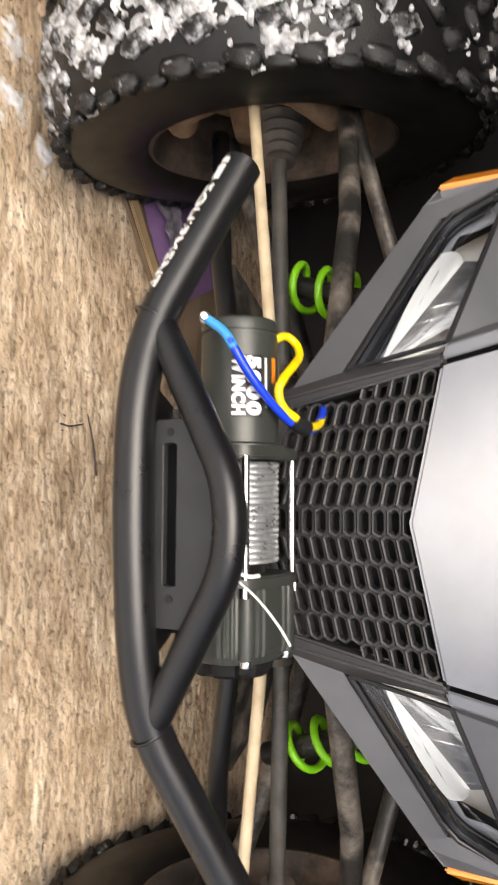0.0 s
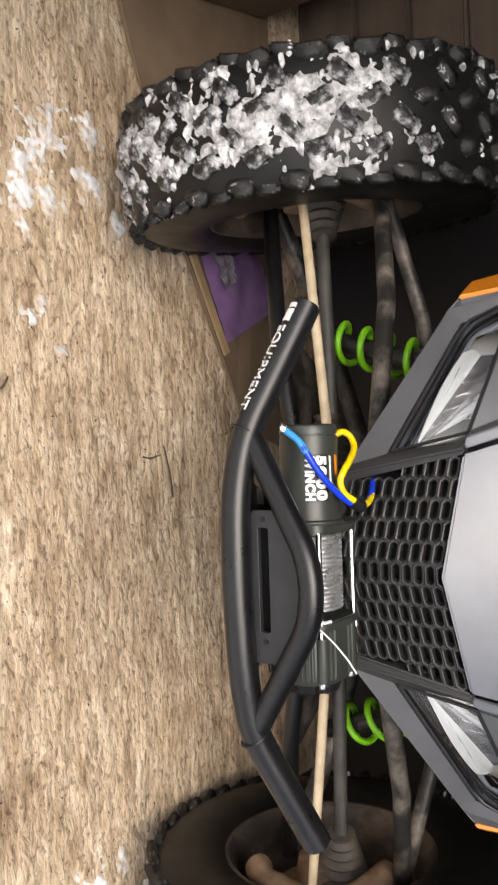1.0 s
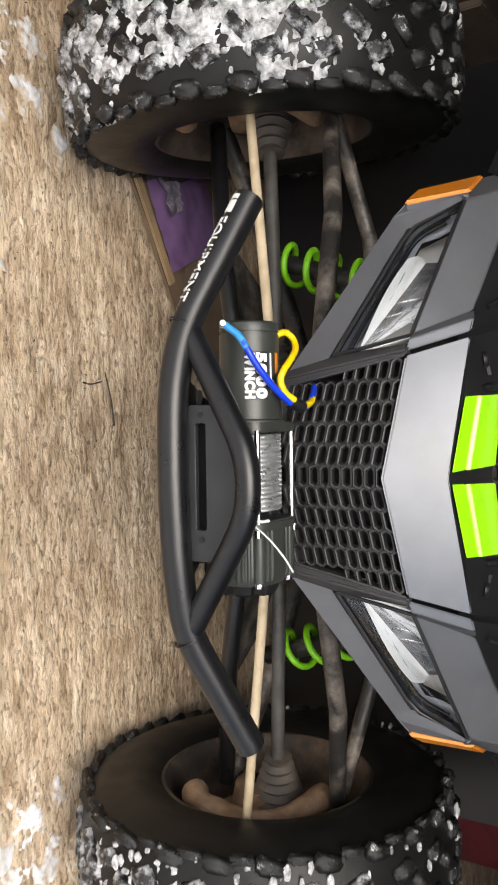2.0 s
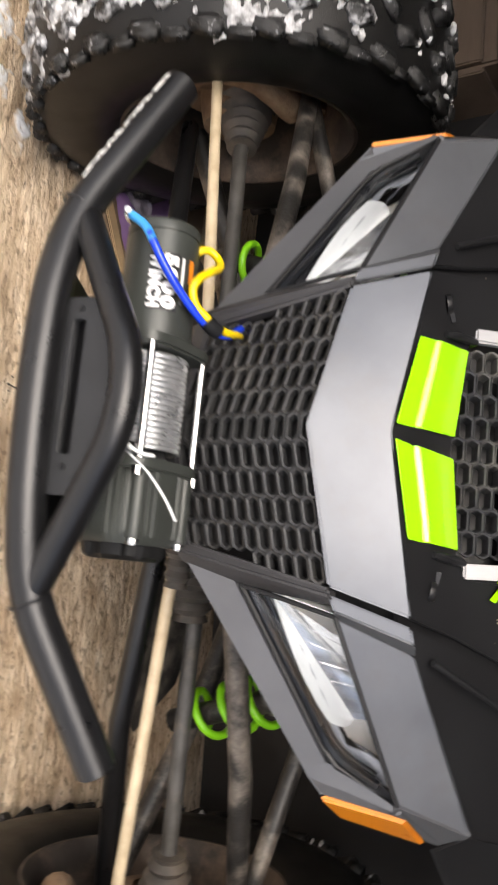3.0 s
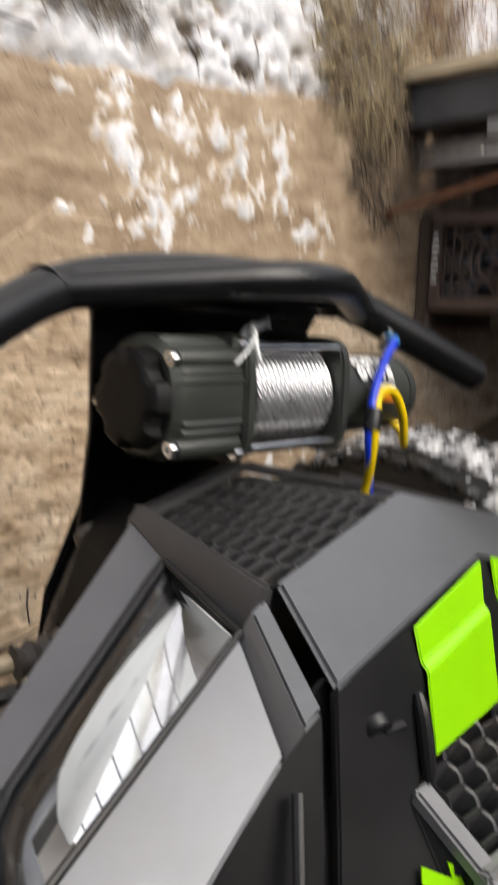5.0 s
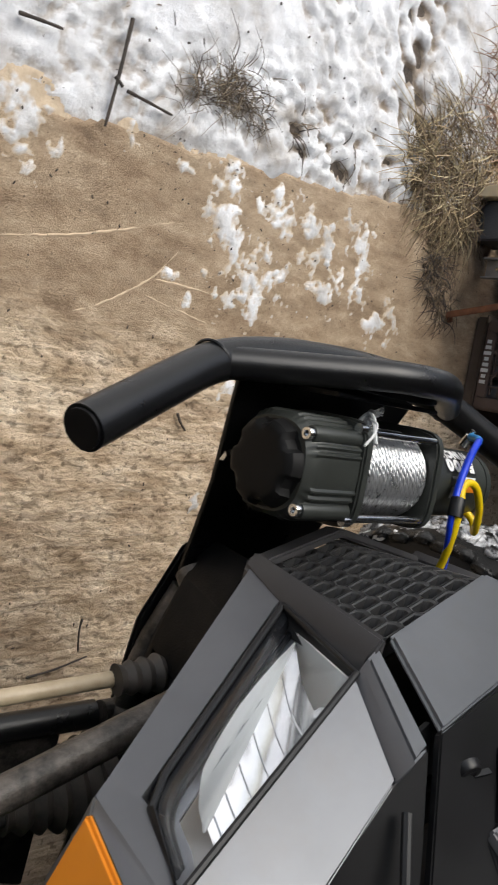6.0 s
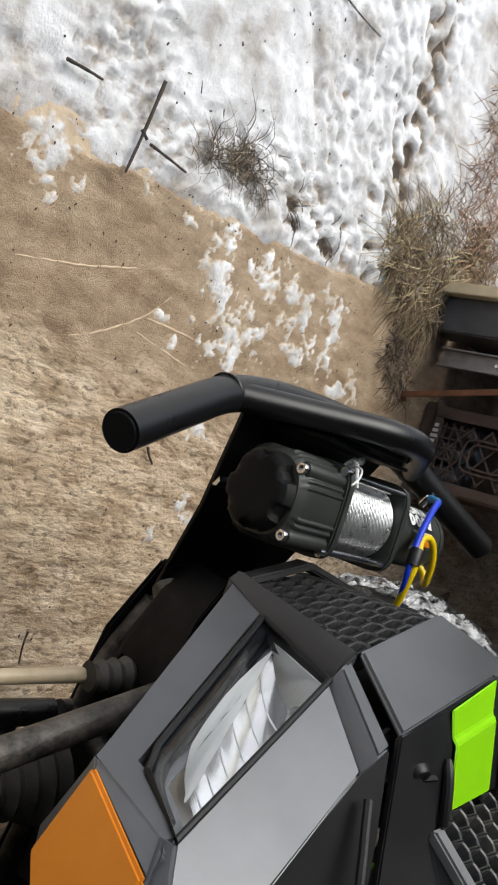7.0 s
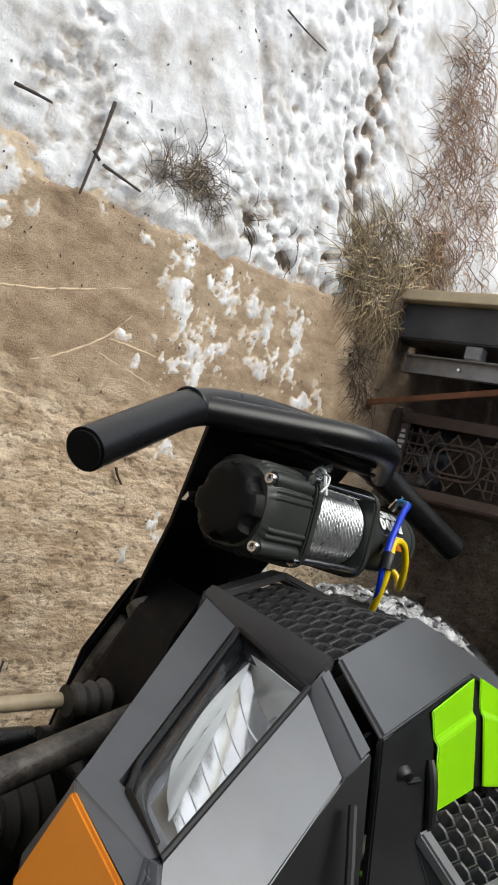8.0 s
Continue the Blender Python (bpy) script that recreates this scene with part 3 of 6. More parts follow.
shed_wall("wall_west", -2.3, 0.2, -2.3, 4.4, "dark weathered board wall of the shed")
shed_wall("wall_east", 2.3, 0.2, 2.3, 4.4, "dark weathered board wall of the shed")
shed_wall("wall_north", -2.3, 4.4, 2.3, 4.4, "dark weathered board wall at the back of the shed")
shed_wall("wall_south_left", -2.3, 0.11, -1.11, 0.11, "dark board front wall beside the doorway")
shed_wall("wall_south_right", 1.75, 0.11, 2.3, 0.11, "dark board front wall beside the doorway")
shed_wall("wall_south_top", -1.11, 0.11, 1.75, 0.11, "dark board header over the doorway", 2.25, 2.5)
tagged(part("ceiling", box(pose(0, 2.28, 2.5), 4.8, 4.5, 0.08), PLANK), "dark board ceiling of the shed", "ceiling", kind="structure")
jamb = tagged(part("door_frame", box(pose(-1.045, 0.104, 1.18), 0.09, 0.086, 2.36, 0.004), POST), "dark timber door post of the shed", "door frame", kind="structure")
part("trim", box(pose(-1.03, 0.047, 1.18), 0.11, 0.026, 2.36, 0.002), TIMBER, jamb, "pale sawn timber edging")
rail = part("door_track", box(pose(-0.985, 0.213, 1.16), 0.004, 0.042, 2.2, 0.001), ZINC, jamb, "galvanised steel door track")
part("track_lip", box(pose(-0.975, 0.193, 1.16), 0.02, 0.003, 2.2, 0.001), ZINC, rail)
part("track_lip", box(pose(-0.975, 0.233, 1.16), 0.02, 0.003, 2.2, 0.001), ZINC, rail)
for z in (0.09, 0.2, 0.31, 0.6, 1.2, 1.8):
    part("bolt", lathe([(0, 0.006), (0.004, 0.006), (0.005, 0.001), (0.005, -0.004)], along_x(-0.983, 0.213, z), 6), CHROME, rail)
    if z in (0.2, 0.6, 1.2, 1.8):
        part("bracket", box(pose(-1.0, 0.17, z + 0.02), 0.03, 0.03, 0.04, 0.002), ZINC, rail)

# ---- the quad bike ----
atv = thing("quad_bike", 0, 1.0, 0, "dark grey and lime quad bike with a winch and snowy tyres", "quad bike")

# hood: corner points of the right half, mirrored for the left
N, H1, H2, M = (0, 0.661, 0.724), (0.138, 0.696, 0.740), (0.159, 0.733, 0.804), (0, 0.693, 0.791)
G1, G2, GC, GM = (0.093, 0.716, 0.801), (0.095, 0.786, 0.823), (0, 0.779, 0.815), (0, 0.723, 0.803)
R1 = (0.094, 0.740, 0.813)
K1, K2 = (0.119, 0.802, 0.829), (0.112, 0.822, 0.868)
T1, T2 = (0.174, 0.800, 0.823), (0.245, 1.02, 0.899)
S1, S3, S1B, S2 = (0.144, 0.704, 0.737), (0.166, 0.742, 0.801), (0.1595, 0.7095, 0.7405), (0.1825, 0.7485, 0.8035)
L1, L2, L3, L4 = (0.143, 0.706, 0.645), (0.164, 0.722, 0.737), (0.330, 0.803, 0.775), (0.302, 0.791, 0.709)
F2, FO = (0.191, 0.760, 0.799), (0.362, 0.880, 0.822)
C2, C3, E1 = (0.107, 0.691, 0.588), (0.121, 0.690, 0.586), (0.3105, 0.789, 0.681)
O1, O2, O3, O4 = (0.335, 0.795, 0.701), (0.3455, 0.823, 0.776), (0.361, 0.846, 0.699), (0.384, 0.908, 0.766)
B0 = (0, 0.668, 0.575)

polys = []
for s in (1, -1):
    polys += flip([[N, H1, H2, M]], s)
part("hood_panel", panel(polys, 0.006, 0.0025, (0, 1, -0.5)), GREY, atv, "grey satin folded hood panel")
QT = (0.121, 0.832, 0.852)
PT = tuple(V(QT) + (V(T2) - V(T1)) * 0.86)
polys = []
for s in (1, -1):
    polys += flip([[M, H2, G1], [M, G1, R1, GM], [G1, H2, T1, K1, R1], [R1, K1, G2], [GM, R1, G2, GC], [K1, T1, QT], [T1, T2, PT, QT], [K1, QT, K2]], s)
hood_top = part("hood_top", panel([[(p[0], p[1] + 0.001, p[2] - 0.001) for p in q] for q in polys], 0.006, 0.002, (0, 0.6, -1)), BLACK, atv, "black upper hood")


def lifted(polys, d, by):
    d = V(d).normalized() * by
    return [[tuple(V(p) + d) for p in q] for q in polys]


def mixp(a, b, t):
    return tuple(V(a) * (1 - t) + V(b) * t)


# lime decals, one on each side of a black centre band
for s in (1, -1):
    m1, m3 = mixp(M, G1, 0.07), mixp(GC, G2, 0.11)
    m1 = (m1[0], m1[1], m1[2] + 0.001)
    a2, a3, b2, b3 = (0.008, 0.7215, 0.7985), (0.008, 0.7250, 0.8030), (0.092, 0.7360, 0.8080), (0.092, 0.7395, 0.8125)
    p = flip([[m1, (0.091, 0.717, 0.801), b2, a2], [a2, b2, b3, a3], [a3, b3, (0.094, 0.785, 0.823), m3]], s)
    part("decal", panel(lifted(p, (0, -0.45, 0.9), 0.0030), 0.002, 0.0012, (0, 0.45, -0.9), 6), LIME, hood_top, "lime green vinyl decal")
for s in (1, -1):
    part("edge_rib", tube(spline([mirror(p, s) for p in ((0.101, 0.748, 0.815), (0.103, 0.765, 0.822), (0.105, 0.792, 0.829))], 4), [0.003, 0.004, 0.0045, 0.0045, 0.0045, 0.0045, 0.0045, 0.004, 0.003], 10), BLACK, hood_top)
# second lime decal behind the intake
for s in (1, -1):
    p = flip([[(0.012, 0.842, 0.882), (0.098, 0.846, 0.885), (0.105, 0.93, 0.915), (0.012, 0.93, 0.915)]], s)
    part("decal", panel(lifted(p, (0, -0.45, 0.9), 0.004), 0.002, 0, (0, 0.45, -0.9)), LIME, hood_top, "lime green vinyl decal")
part("hood_back", panel([[(-0.112, 0.826, 0.868), (0.112, 0.826, 0.868), (0.13, 1.02, 0.93), (-0.13, 1.02, 0.93)]], 0.02, 0.003, (0, 0.2, -1)), BLACK, atv, "black hood cover behind the intake")

# silver frame of the intake
bar = [(-0.112, 0.800, 0.832), (-0.110, 0.826, 0.870), (0.110, 0.826, 0.870), (0.112, 0.800, 0.832)]
bm = bmesh.new()
for a, b in zip(bar, bar[1:]):
    a, b = V(a), V(b)
    q = (b - a).to_track_quat("X", "Z").to_matrix().to_4x4()
    add_box(bm, Matrix.Translation((a + b) / 2) @ q, (b - a).length + 0.014, 0.014, 0.010)
part("intake_frame", soft_edges(bm, 0.002), SILVER, hood_top, "silver grey intake surround")


def honeycomb(place, region, half, flat, wall, depth, rows, cols):
    """Hexagonal cells that point sideways, with walls of real depth; place(u, v, d) gives the point d behind the surface."""
    bm = bmesh.new()
    shape = ((1, 0.12), (0.74, 0.5), (-0.74, 0.5), (-1, 0.12), (-1, -0.12), (-0.74, -0.5), (0.74, -0.5), (1, -0.12))
    for i in range(-cols, cols + 1):
        for j in range(rows):
            u, v = i * 1.74 * half, (j + (0.5 if i % 2 else 0.0)) * flat
            if not region(u, v):
                continue
            rings = []
            for sc, d, slope in ((1.0, 0.0018, 0), (0.93, -0.0006, 0), (1 - wall, 0.0004, 0), (0.95 - wall, 0.002, 0.02), (0.62 - wall * 0.5, depth, 0.13)):
                rings.append([bm.verts.new(place(u + half * (1 - (1 - sc) * 0.7) * a, v + flat * (sc * b + slope), d)) for a, b in shape])
            for a, b in zip(rings, rings[1:]):
                for q in range(8):
                    bm.faces.new((a[q], a[(q + 1) % 8], b[(q + 1) % 8], b[q]))
    return bm


def grille_place(u, v, d):
    t = v / 0.152
    s = 1 if u >= 0 else -1
    wmax = 0.107 + 0.031 * t
    f = abs(u) / wmax
    low, high = V(B0).lerp(V(C2), f), V(N).lerp(V(H1), f)
    p = low.lerp(high, t) + V((0, 0.92, -0.39)) * (0.006 + d)
    return V((p.x * s, p.y, p.z))


grille = part("grille", honeycomb(grille_place, lambda u, v: abs(u) < 0.110 + 0.2 * v and v < 0.152, 0.0142, 0.0150, 0.32, 0.012, 11, 6), GRILLE, atv, "black honeycomb grille", smooth=25)
polys = []
for s in (1, -1):
    q = [B0, C2, H1, N]
    polys += flip([[tuple(V(p) + V((0, 0.92, -0.39)) * 0.03) for p in q]], s)
part("grille_back", panel(polys, 0.004, 0, (0, 1, -0.4)), BLACK, grille)


def intake_place(u, v, d):
    p = V((0, 0.786, 0.820)).lerp(V((0, 0.824, 0.868)), v / 0.06)
    return V((u * (1 + 0.0 * v), p.y, p.z)) + V((0, 0.75, -0.62)) * (0.004 + d)


intake = part("intake_grille", honeycomb(intake_place, lambda u, v: abs(u) < 0.106 and v < 0.062, 0.0125, 0.0145, 0.24, 0.016, 5, 6), INTAKE, atv, "black honeycomb air intake", smooth=25)
part("intake_back", panel([[(-0.108, 0.82, 0.80), (0.108, 0.82, 0.80), (0.108, 0.86, 0.85), (-0.108, 0.86, 0.85)]], 0.004, 0, (0, 1, -0.7)), BLACK, intake)

# lip under the grille, folded forward in the middle
lip = []
for s in (1, -1):
    lip += flip([[(0, 0.662, 0.578), (0.112, 0.686, 0.592), (0.116, 0.690, 0.572), (0, 0.664, 0.556)]], s)
part("grille_lip", panel(lip, 0.008, 0.002, (0, 1, 0)), DARKGREY, atv, "dark grey lip under the grille")


def front_side(s):
    """Headlight, its frame, the fender facets and the orange reflector of one side."""
    def sp(polys):
        return flip(polys, s)
    back = (0.25 * s, 0.9, -0.3)
    # faceted bar between grille and headlight
    g0, g1, r0, r1_, o0, o1 = (0.107, 0.690, 0.584), (0.139, 0.699, 0.739), (0.115, 0.680, 0.580), (0.146, 0.697, 0.741), (0.127, 0.692, 0.582), (0.154, 0.712, 0.737)
    om, rm = (0.145, 0.707, 0.648), (0.131, 0.688, 0.661)
    part("side_bar", panel(sp([[g0, g1, r1_, rm, r0], [r0, rm, om, o0], [rm, r1_, o1, om]]), 0.02, 0.0025, (0, 1, -0.1)), DARKGREY, atv, "dark grey faceted bar beside the grille")
    fender = part("fender_front", panel(sp([[L2, F2, FO, L3]]), 0.008, 0.002, back), GREY, atv, "grey satin fender facet over the headlight")
    part("strip", panel(sp([[S1, S3, S2, S1B]]), 0.012, 0.002, back), GREY, fender)
    # band between strip and facet: shade painted in by the darker grey
    part("step_band", panel(sp([[L2, S1B, S2, F2]]), 0.006, 0.001, back), GREY_SHADED, fender)
    part("gap_panel", panel(sp([[(0.130, 0.716, 0.728), (0.150, 0.756, 0.79), (0.172, 0.764, 0.786), (0.15, 0.726, 0.726)]]), 0.01, 0, back), BLACK, fender)
    part("seam_filler", panel(sp([[(0.150, 0.735, 0.789), (0.170, 0.80, 0.812), (0.240, 1.02, 0.886), (0.275, 1.02, 0.882), (0.195, 0.80, 0.809), (0.176, 0.752, 0.786)]]), 0.004, 0, (0, 0.2, -1)), BLACK, fender)
    part("inner_fender", panel(sp([[S3, (0.182, 0.80, 0.821), (0.258, 1.02, 0.895), (0.40, 1.02, 0.86), FO, F2, S2]]), 0.006, 0.002, (0, 0.2, -1)), BLACK, fender, "black fender top")
    fin = [mirror(p, s) for p in ((0.196, 0.772, 0.812), (0.225, 0.83, 0.842), (0.262, 0.92, 0.872))]
    part("fin", tube(spline(fin, 4), [0.0032] * 8 + [0.002], 8), BLACK, fender)
    # frame below and beside the lens
    lo1, lo4 = mixp(L1, C3, 0.12), mixp(L4, E1, 0.15)
    e3, e5 = (0.338, 0.803, 0.771), (0.321, 0.796, 0.685)
    frame_polys = [[C3, lo1, lo4, E1], [E1, lo4, mixp(L4, L3, 0.1), e5], [e5, mixp(L4, L3, 0.1), mixp(L3, L4, 0.05), e3], [C3, (0.132, 0.698, 0.612), L1, lo1]]
    part("headlight_frame", panel(sp(frame_polys), 0.016, 0.003, (-0.1 * s, 1, 0.1)), GREY_SHADED, fender, "grey satin headlight surround with shade in its colour")
    # lamp: bezel strips, reflector bowl, lens
    inb = V((-0.30 * s, 0.92, -0.1))
    ins = lambda p, d: tuple(V(mirror(p, s)) + inb * d)
    lamp = part("headlight", panel([[ins(p, 0.055) for p in (L1, L2, L3, L4)]], 0.004, 0, tuple(inb)), BOWL, fender, "headlight with a clear lens and bright reflector")
    for k, (v, r) in enumerate(((0.05, 0.0060), (0.155, 0.0026))):
        a, b = mixp(L1, L2, v), mixp(L4, L3, v)
        c = mixp(b, L3, 0.7)
        path = rounded_path([ins(a, 0.008 + 0.006 * k), ins(mixp(b, a, 0.02 + 0.05 * k), 0.008 + 0.006 * k), ins(mixp(c, a, 0.01 + 0.05 * k), 0.008 + 0.006 * k)], 0.035)
        part("trim_strip", tube(path, r, 8), BEZEL, lamp)
    # reflector: a smooth pale bowl outside, a bright ribbed wall that slopes up and back behind it
    JA, JC = V((0.149, 0.726, 0.669)), V((0.262, 0.812, 0.722))

    def joint(u):
        return JA.lerp(JC, u)

    def lamp_sheet(nu, nv, place):
        bm = bmesh.new()
        g = [[bm.verts.new(V(mirror(place(i / nu, j / nv), s))) for j in range(nv + 1)] for i in range(nu + 1)]
        for i in range(nu):
            for j in range(nv):
                bm.faces.new((g[i][j], g[i + 1][j], g[i + 1][j + 1], g[i][j + 1]))
        return bm

    def rise(u):
        return V((0.003 + 0.028 * (1 - u) ** 1.5, 0.025, 0.052))

    def bowl_at(u, w):
        wide = 0.028 * math.sin(math.pi * min(1, u * 0.62 + 0.02)) * min(1, (max(0, 1.0 - u) / 0.16) ** 0.5 * 0.75 + 0.25)
        return tuple(joint(u) + V((0.72, -0.66, -0.10)) * wide * w + V((-0.20, 0.85, -0.30)) * (0.006 * math.sin(math.pi * w) * u + 0.0012 * noise.noise((u * 9, w * 3, s))))

    def wall_at(u, w):
        rib = 0.0016 if min(abs(u - r) for r in (0.19, 0.37, 0.53, 0.69, 0.83, 0.94)) < 0.005 else 0.0
        return tuple(joint(u) + rise(u) * w + V((0, 0.004, -0.002)) * math.sin(math.pi * w) + V((0, 0.88, -0.45)) * (rib + 0.0007 * noise.noise((u * 6, w * 2.5, s))))
    uv = lambda u, v, d: ins(mixp(mixp(L1, L4, u), mixp(L2, L3, u), v), d)
    part("housing", panel([[uv(0.0, 0.0, 0.016), uv(1.0, 0.0, 0.016), uv(1.0, 0.30, 0.016), uv(0.88, 0.30, 0.018), uv(0.0, 0.27, 0.018)], [uv(0.88, 0.30, 0.018), uv(1.0, 0.30, 0.016), uv(1.0, 1.0, 0.016), uv(0.90, 1.0, 0.024), uv(0.87, 0.6, 0.022)]], 0.002, 0.0008, tuple(inb)), HOUSING, lamp, "blue-grey lamp housing")
    part("end_wall", panel([[uv(0.012, 0.02, 0.010), uv(0.012, 0.98, 0.006), uv(0.03, 1.0, 0.062), uv(0.03, 0.3, 0.060)]], 0.002, 0, (-s, 0, 0)), BOWL, lamp)
    part("bowl", lamp_sheet(36, 10, bowl_at), BOWL, lamp, "pale smooth outer reflector", smooth=50)
    part("reflector", lamp_sheet(240, 6, wall_at), REFLECT, lamp, "bright reflector with thin ribs", smooth=30)
    crumple = lambda u, w: tuple(joint(u) + rise(u) + V((0.0, -0.012 * w + 0.004 * math.sin(u * 43) * w, 0.013 * w)) + V((0, 0.005, 0)) * noise.noise((u * 24, w * 4, s)))
    part("reflector", lamp_sheet(26, 3, crumple), REFLECT, lamp, "crumpled bright upper reflector", smooth=12)
    bm = bmesh.new()
    nu, nv = 12, 8
    grid = [[bm.verts.new(V(ins(mixp(mixp(L1, L4, i / nu), mixp(L2, L3, i / nu), j / nv), 0.002 - 0.0055 * math.sin(math.pi * i / nu) ** 0.5 * math.sin(math.pi * j / nv) ** 0.5))) for j in range(nv + 1)] for i in range(nu + 1)]
    for i in range(nu):
        for j in range(nv):
            bm.faces.new((grid[i][j], grid[i + 1][j], grid[i + 1][j + 1], grid[i][j + 1]))
    lens = part("lens", bm, LENS, lamp, "clear plastic lens", smooth=60)
    if lens.data.polygons[20].normal.dot(inb) > 0:
        lens.data.flip_normals()
    lens.visible_shadow = False
    ring = [ins(p, -0.001) for p in (L1, L2, L3, mixp(L4, L3, 0.12), mixp(L4, L1, 0.1), L1)]
    part("gasket", tube(ring, 0.0026, 8), BLACK, lamp, "black rubber gasket")
    part("side_reflector", panel(lifted(sp([[O1, O2, O4, O3]]), (s, -0.35, 0), 0.004), 0.006, 0.002, (-1 * s, 0.3, 0.1)), ORANGE, fender, "orange side reflector")
    part("fender_edge", panel(sp([[e5, e3, (0.340, 0.808, 0.776), O2, O1], [O1, O3, (0.335, 0.85, 0.67), E1, e5], [e3, L3, FO, (0.387, 0.91, 0.79), O4, O2]]), 0.01, 0.002, (-1 * s, 0.5, 0.1)), GREY_SHADED, fender, "grey fender edge with shade in its colour")
    part("wheel_arch", panel(sp([[(0.388, 0.90, 0.78), FO, (0.40, 1.02, 0.86), (0.56, 1.15, 0.83), (0.52, 1.05, 0.78)]]), 0.008, 0.002, (0, 0.2, -1)), BLACK, fender, "black wheel arch")
    # screw boss on the upper hood
    boss = pose(0.134 * s, 0.760, 0.8125, -28, 12 * s, 0) @ pose(0, 0, 0, 0, 0, 0)
    bm = lathe([(0.0, 0.0015), (0.003, 0.0018), (0.0038, 0.002), (0.0045, 0.0025), (0.008, 0.0022), (0.0092, 0.0008), (0.010, -0.004)], boss, 24)
    add_box(bm, boss @ pose(-0.012 * s, 0.001, 0.001, 0, 0, 8 * s), 0.014, 0.002, 0.004)
    part("clip", bm, BLACK, hood_top)


front_side(1)
front_side(-1)
base_dir = (V(T2) - V(T1)).normalized()
text_up = V(QT) - V(T1)
text_up = (text_up - base_dir * text_up.dot(base_dir)).normalized()
text_out = base_dir.cross(text_up)
def digits(text, size, depth, weight, gap):
    """Each digit as a bmesh with its left edge and the whole width."""
    out, at = [], 0.0
    for ch in text:
        bm = lettering(ch, size, depth, weight)
        lo, hi = min(v.co.x for v in bm.verts), max(v.co.x for v in bm.verts)
        for v in bm.verts:
            v.co.x += at - lo
        at += hi - lo + gap
        out.append((ch, bm))
    return out, at - gap


def square_digit(ch, tall):
    """A squared italic-style 1 or 0, in the xy plane."""
    if ch == "1":
        pts = [(0.004, 0), (0.0125, 0), (0.0125, tall), (0.006, tall), (-0.003, tall - 0.006), (-0.003, tall - 0.012), (0.004, tall - 0.009)]
        return panel([[(x, y, 0.0) for x, y in pts]], 0.0008, 0, (0, 0, -1))
    w, c, t = 0.031, 0.005, 0.0085

    def ring(d):
        k = max(c - d * 0.5, 0.001)
        return [(d + k, d), (w - d - k, d), (w - d, d + k), (w - d, tall - d - k), (w - d - k, tall - d), (d + k, tall - d), (d, tall - d - k), (d, d + k)]
    out, inn = ring(0.0), ring(t)
    return panel([[(*out[i], 0.0), (*out[(i + 1) % 8], 0.0), (*inn[(i + 1) % 8], 0.0), (*inn[i], 0.0)] for i in range(8)], 0.0008, 0, (0, 0, -1))


for side in (1, -1):
    start = V(T1) + (V(QT) - V(T1)) * 0.72 - base_dir * 0.006 + text_out * 0.0035
    for k, ch in enumerate("1000"):
        bm = square_digit(ch, 0.029)
        for v in bm.verts:
            v.co.x += (0.0, 0.019, 0.055, 0.091)[k]
        for v in bm.verts:
            px, py = v.co.x + v.co.y * 0.35, v.co.y
            if side < 0:
                px = 0.122 - v.co.x + v.co.y * 0.35
            p = start + base_dir * px + text_up * py + text_out * v.co.z
            v.co = V((p.x * side, p.y, p.z))
        part("digit", bm, LIME, hood_top, "lime green digit " + ch, smooth=0)

# ---- front bumper ----
TR = 0.0172
main = rounded_path([(-0.318, 0.596, 0.597), (-0.168, 0.530, 0.549), (-0.10, 0.515, 0.545), (0.0, 0.5125, 0.545), (0.098, 0.5185, 0.546), (0.166, 0.531, 0.547), (0.309, 0.595, 0.590)], 0.05)
bm = bmesh.new()
add_tube(bm, main, TR, 24)
bumper = part("bumper", soft_edges(bm, 0.0025, 2, 60), POWDER, atv, "black powder-coated tube bumper")
hump = rounded_path([(-0.168, 0.534, 0.554), (-0.030, 0.517, 0.639), (0.030, 0.517, 0.639), (0.164, 0.533, 0.552)], 0.05, 10)
part("hump_tube", tube(hump, 0.0136, 22), POWDER, bumper)
for s in (1, -1):
    at, out = V((0.172 * s, 0.5335 if s > 0 else 0.5317, 0.549)), V((0.143 * s, 0.066, 0.045)).normalized()
    side = out.orthogonal().normalized()
    ring = [at + (side * math.cos(a) + out.cross(side) * math.sin(a)) * TR for a in (2 * math.pi * k / 32 for k in range(33))]
    part("weld_seam", tube(ring, 0.0014, 6), POWDER, bumper)
# fairlead plate with a slot, between the tubes
bm = bmesh.new()
n = 40
outer, inner = [], []
for i in range(n):
    a = 2 * math.pi * i / n
    cx, cy = math.cos(a), math.sin(a)
    sx = 0.062 * max(-1, min(1, cx * 1.6))
    inner.append((sx * 0.92 + 0.006 * cx - 0.008, 0.0062 * max(-1, min(1, cy * 1.5)) - 0.003))
    k = 1 / max(abs(cx) / 0.092, abs(cy) / 0.045, (abs(cx) / 0.092 + abs(cy) / 0.045) / 1.42)
    outer.append((cx * k, cy * k))


def on_plate(p, d):
    return V((p[0] * 0.92, 0.525 + 0.12 * p[1] + d, 0.577 + p[1]))


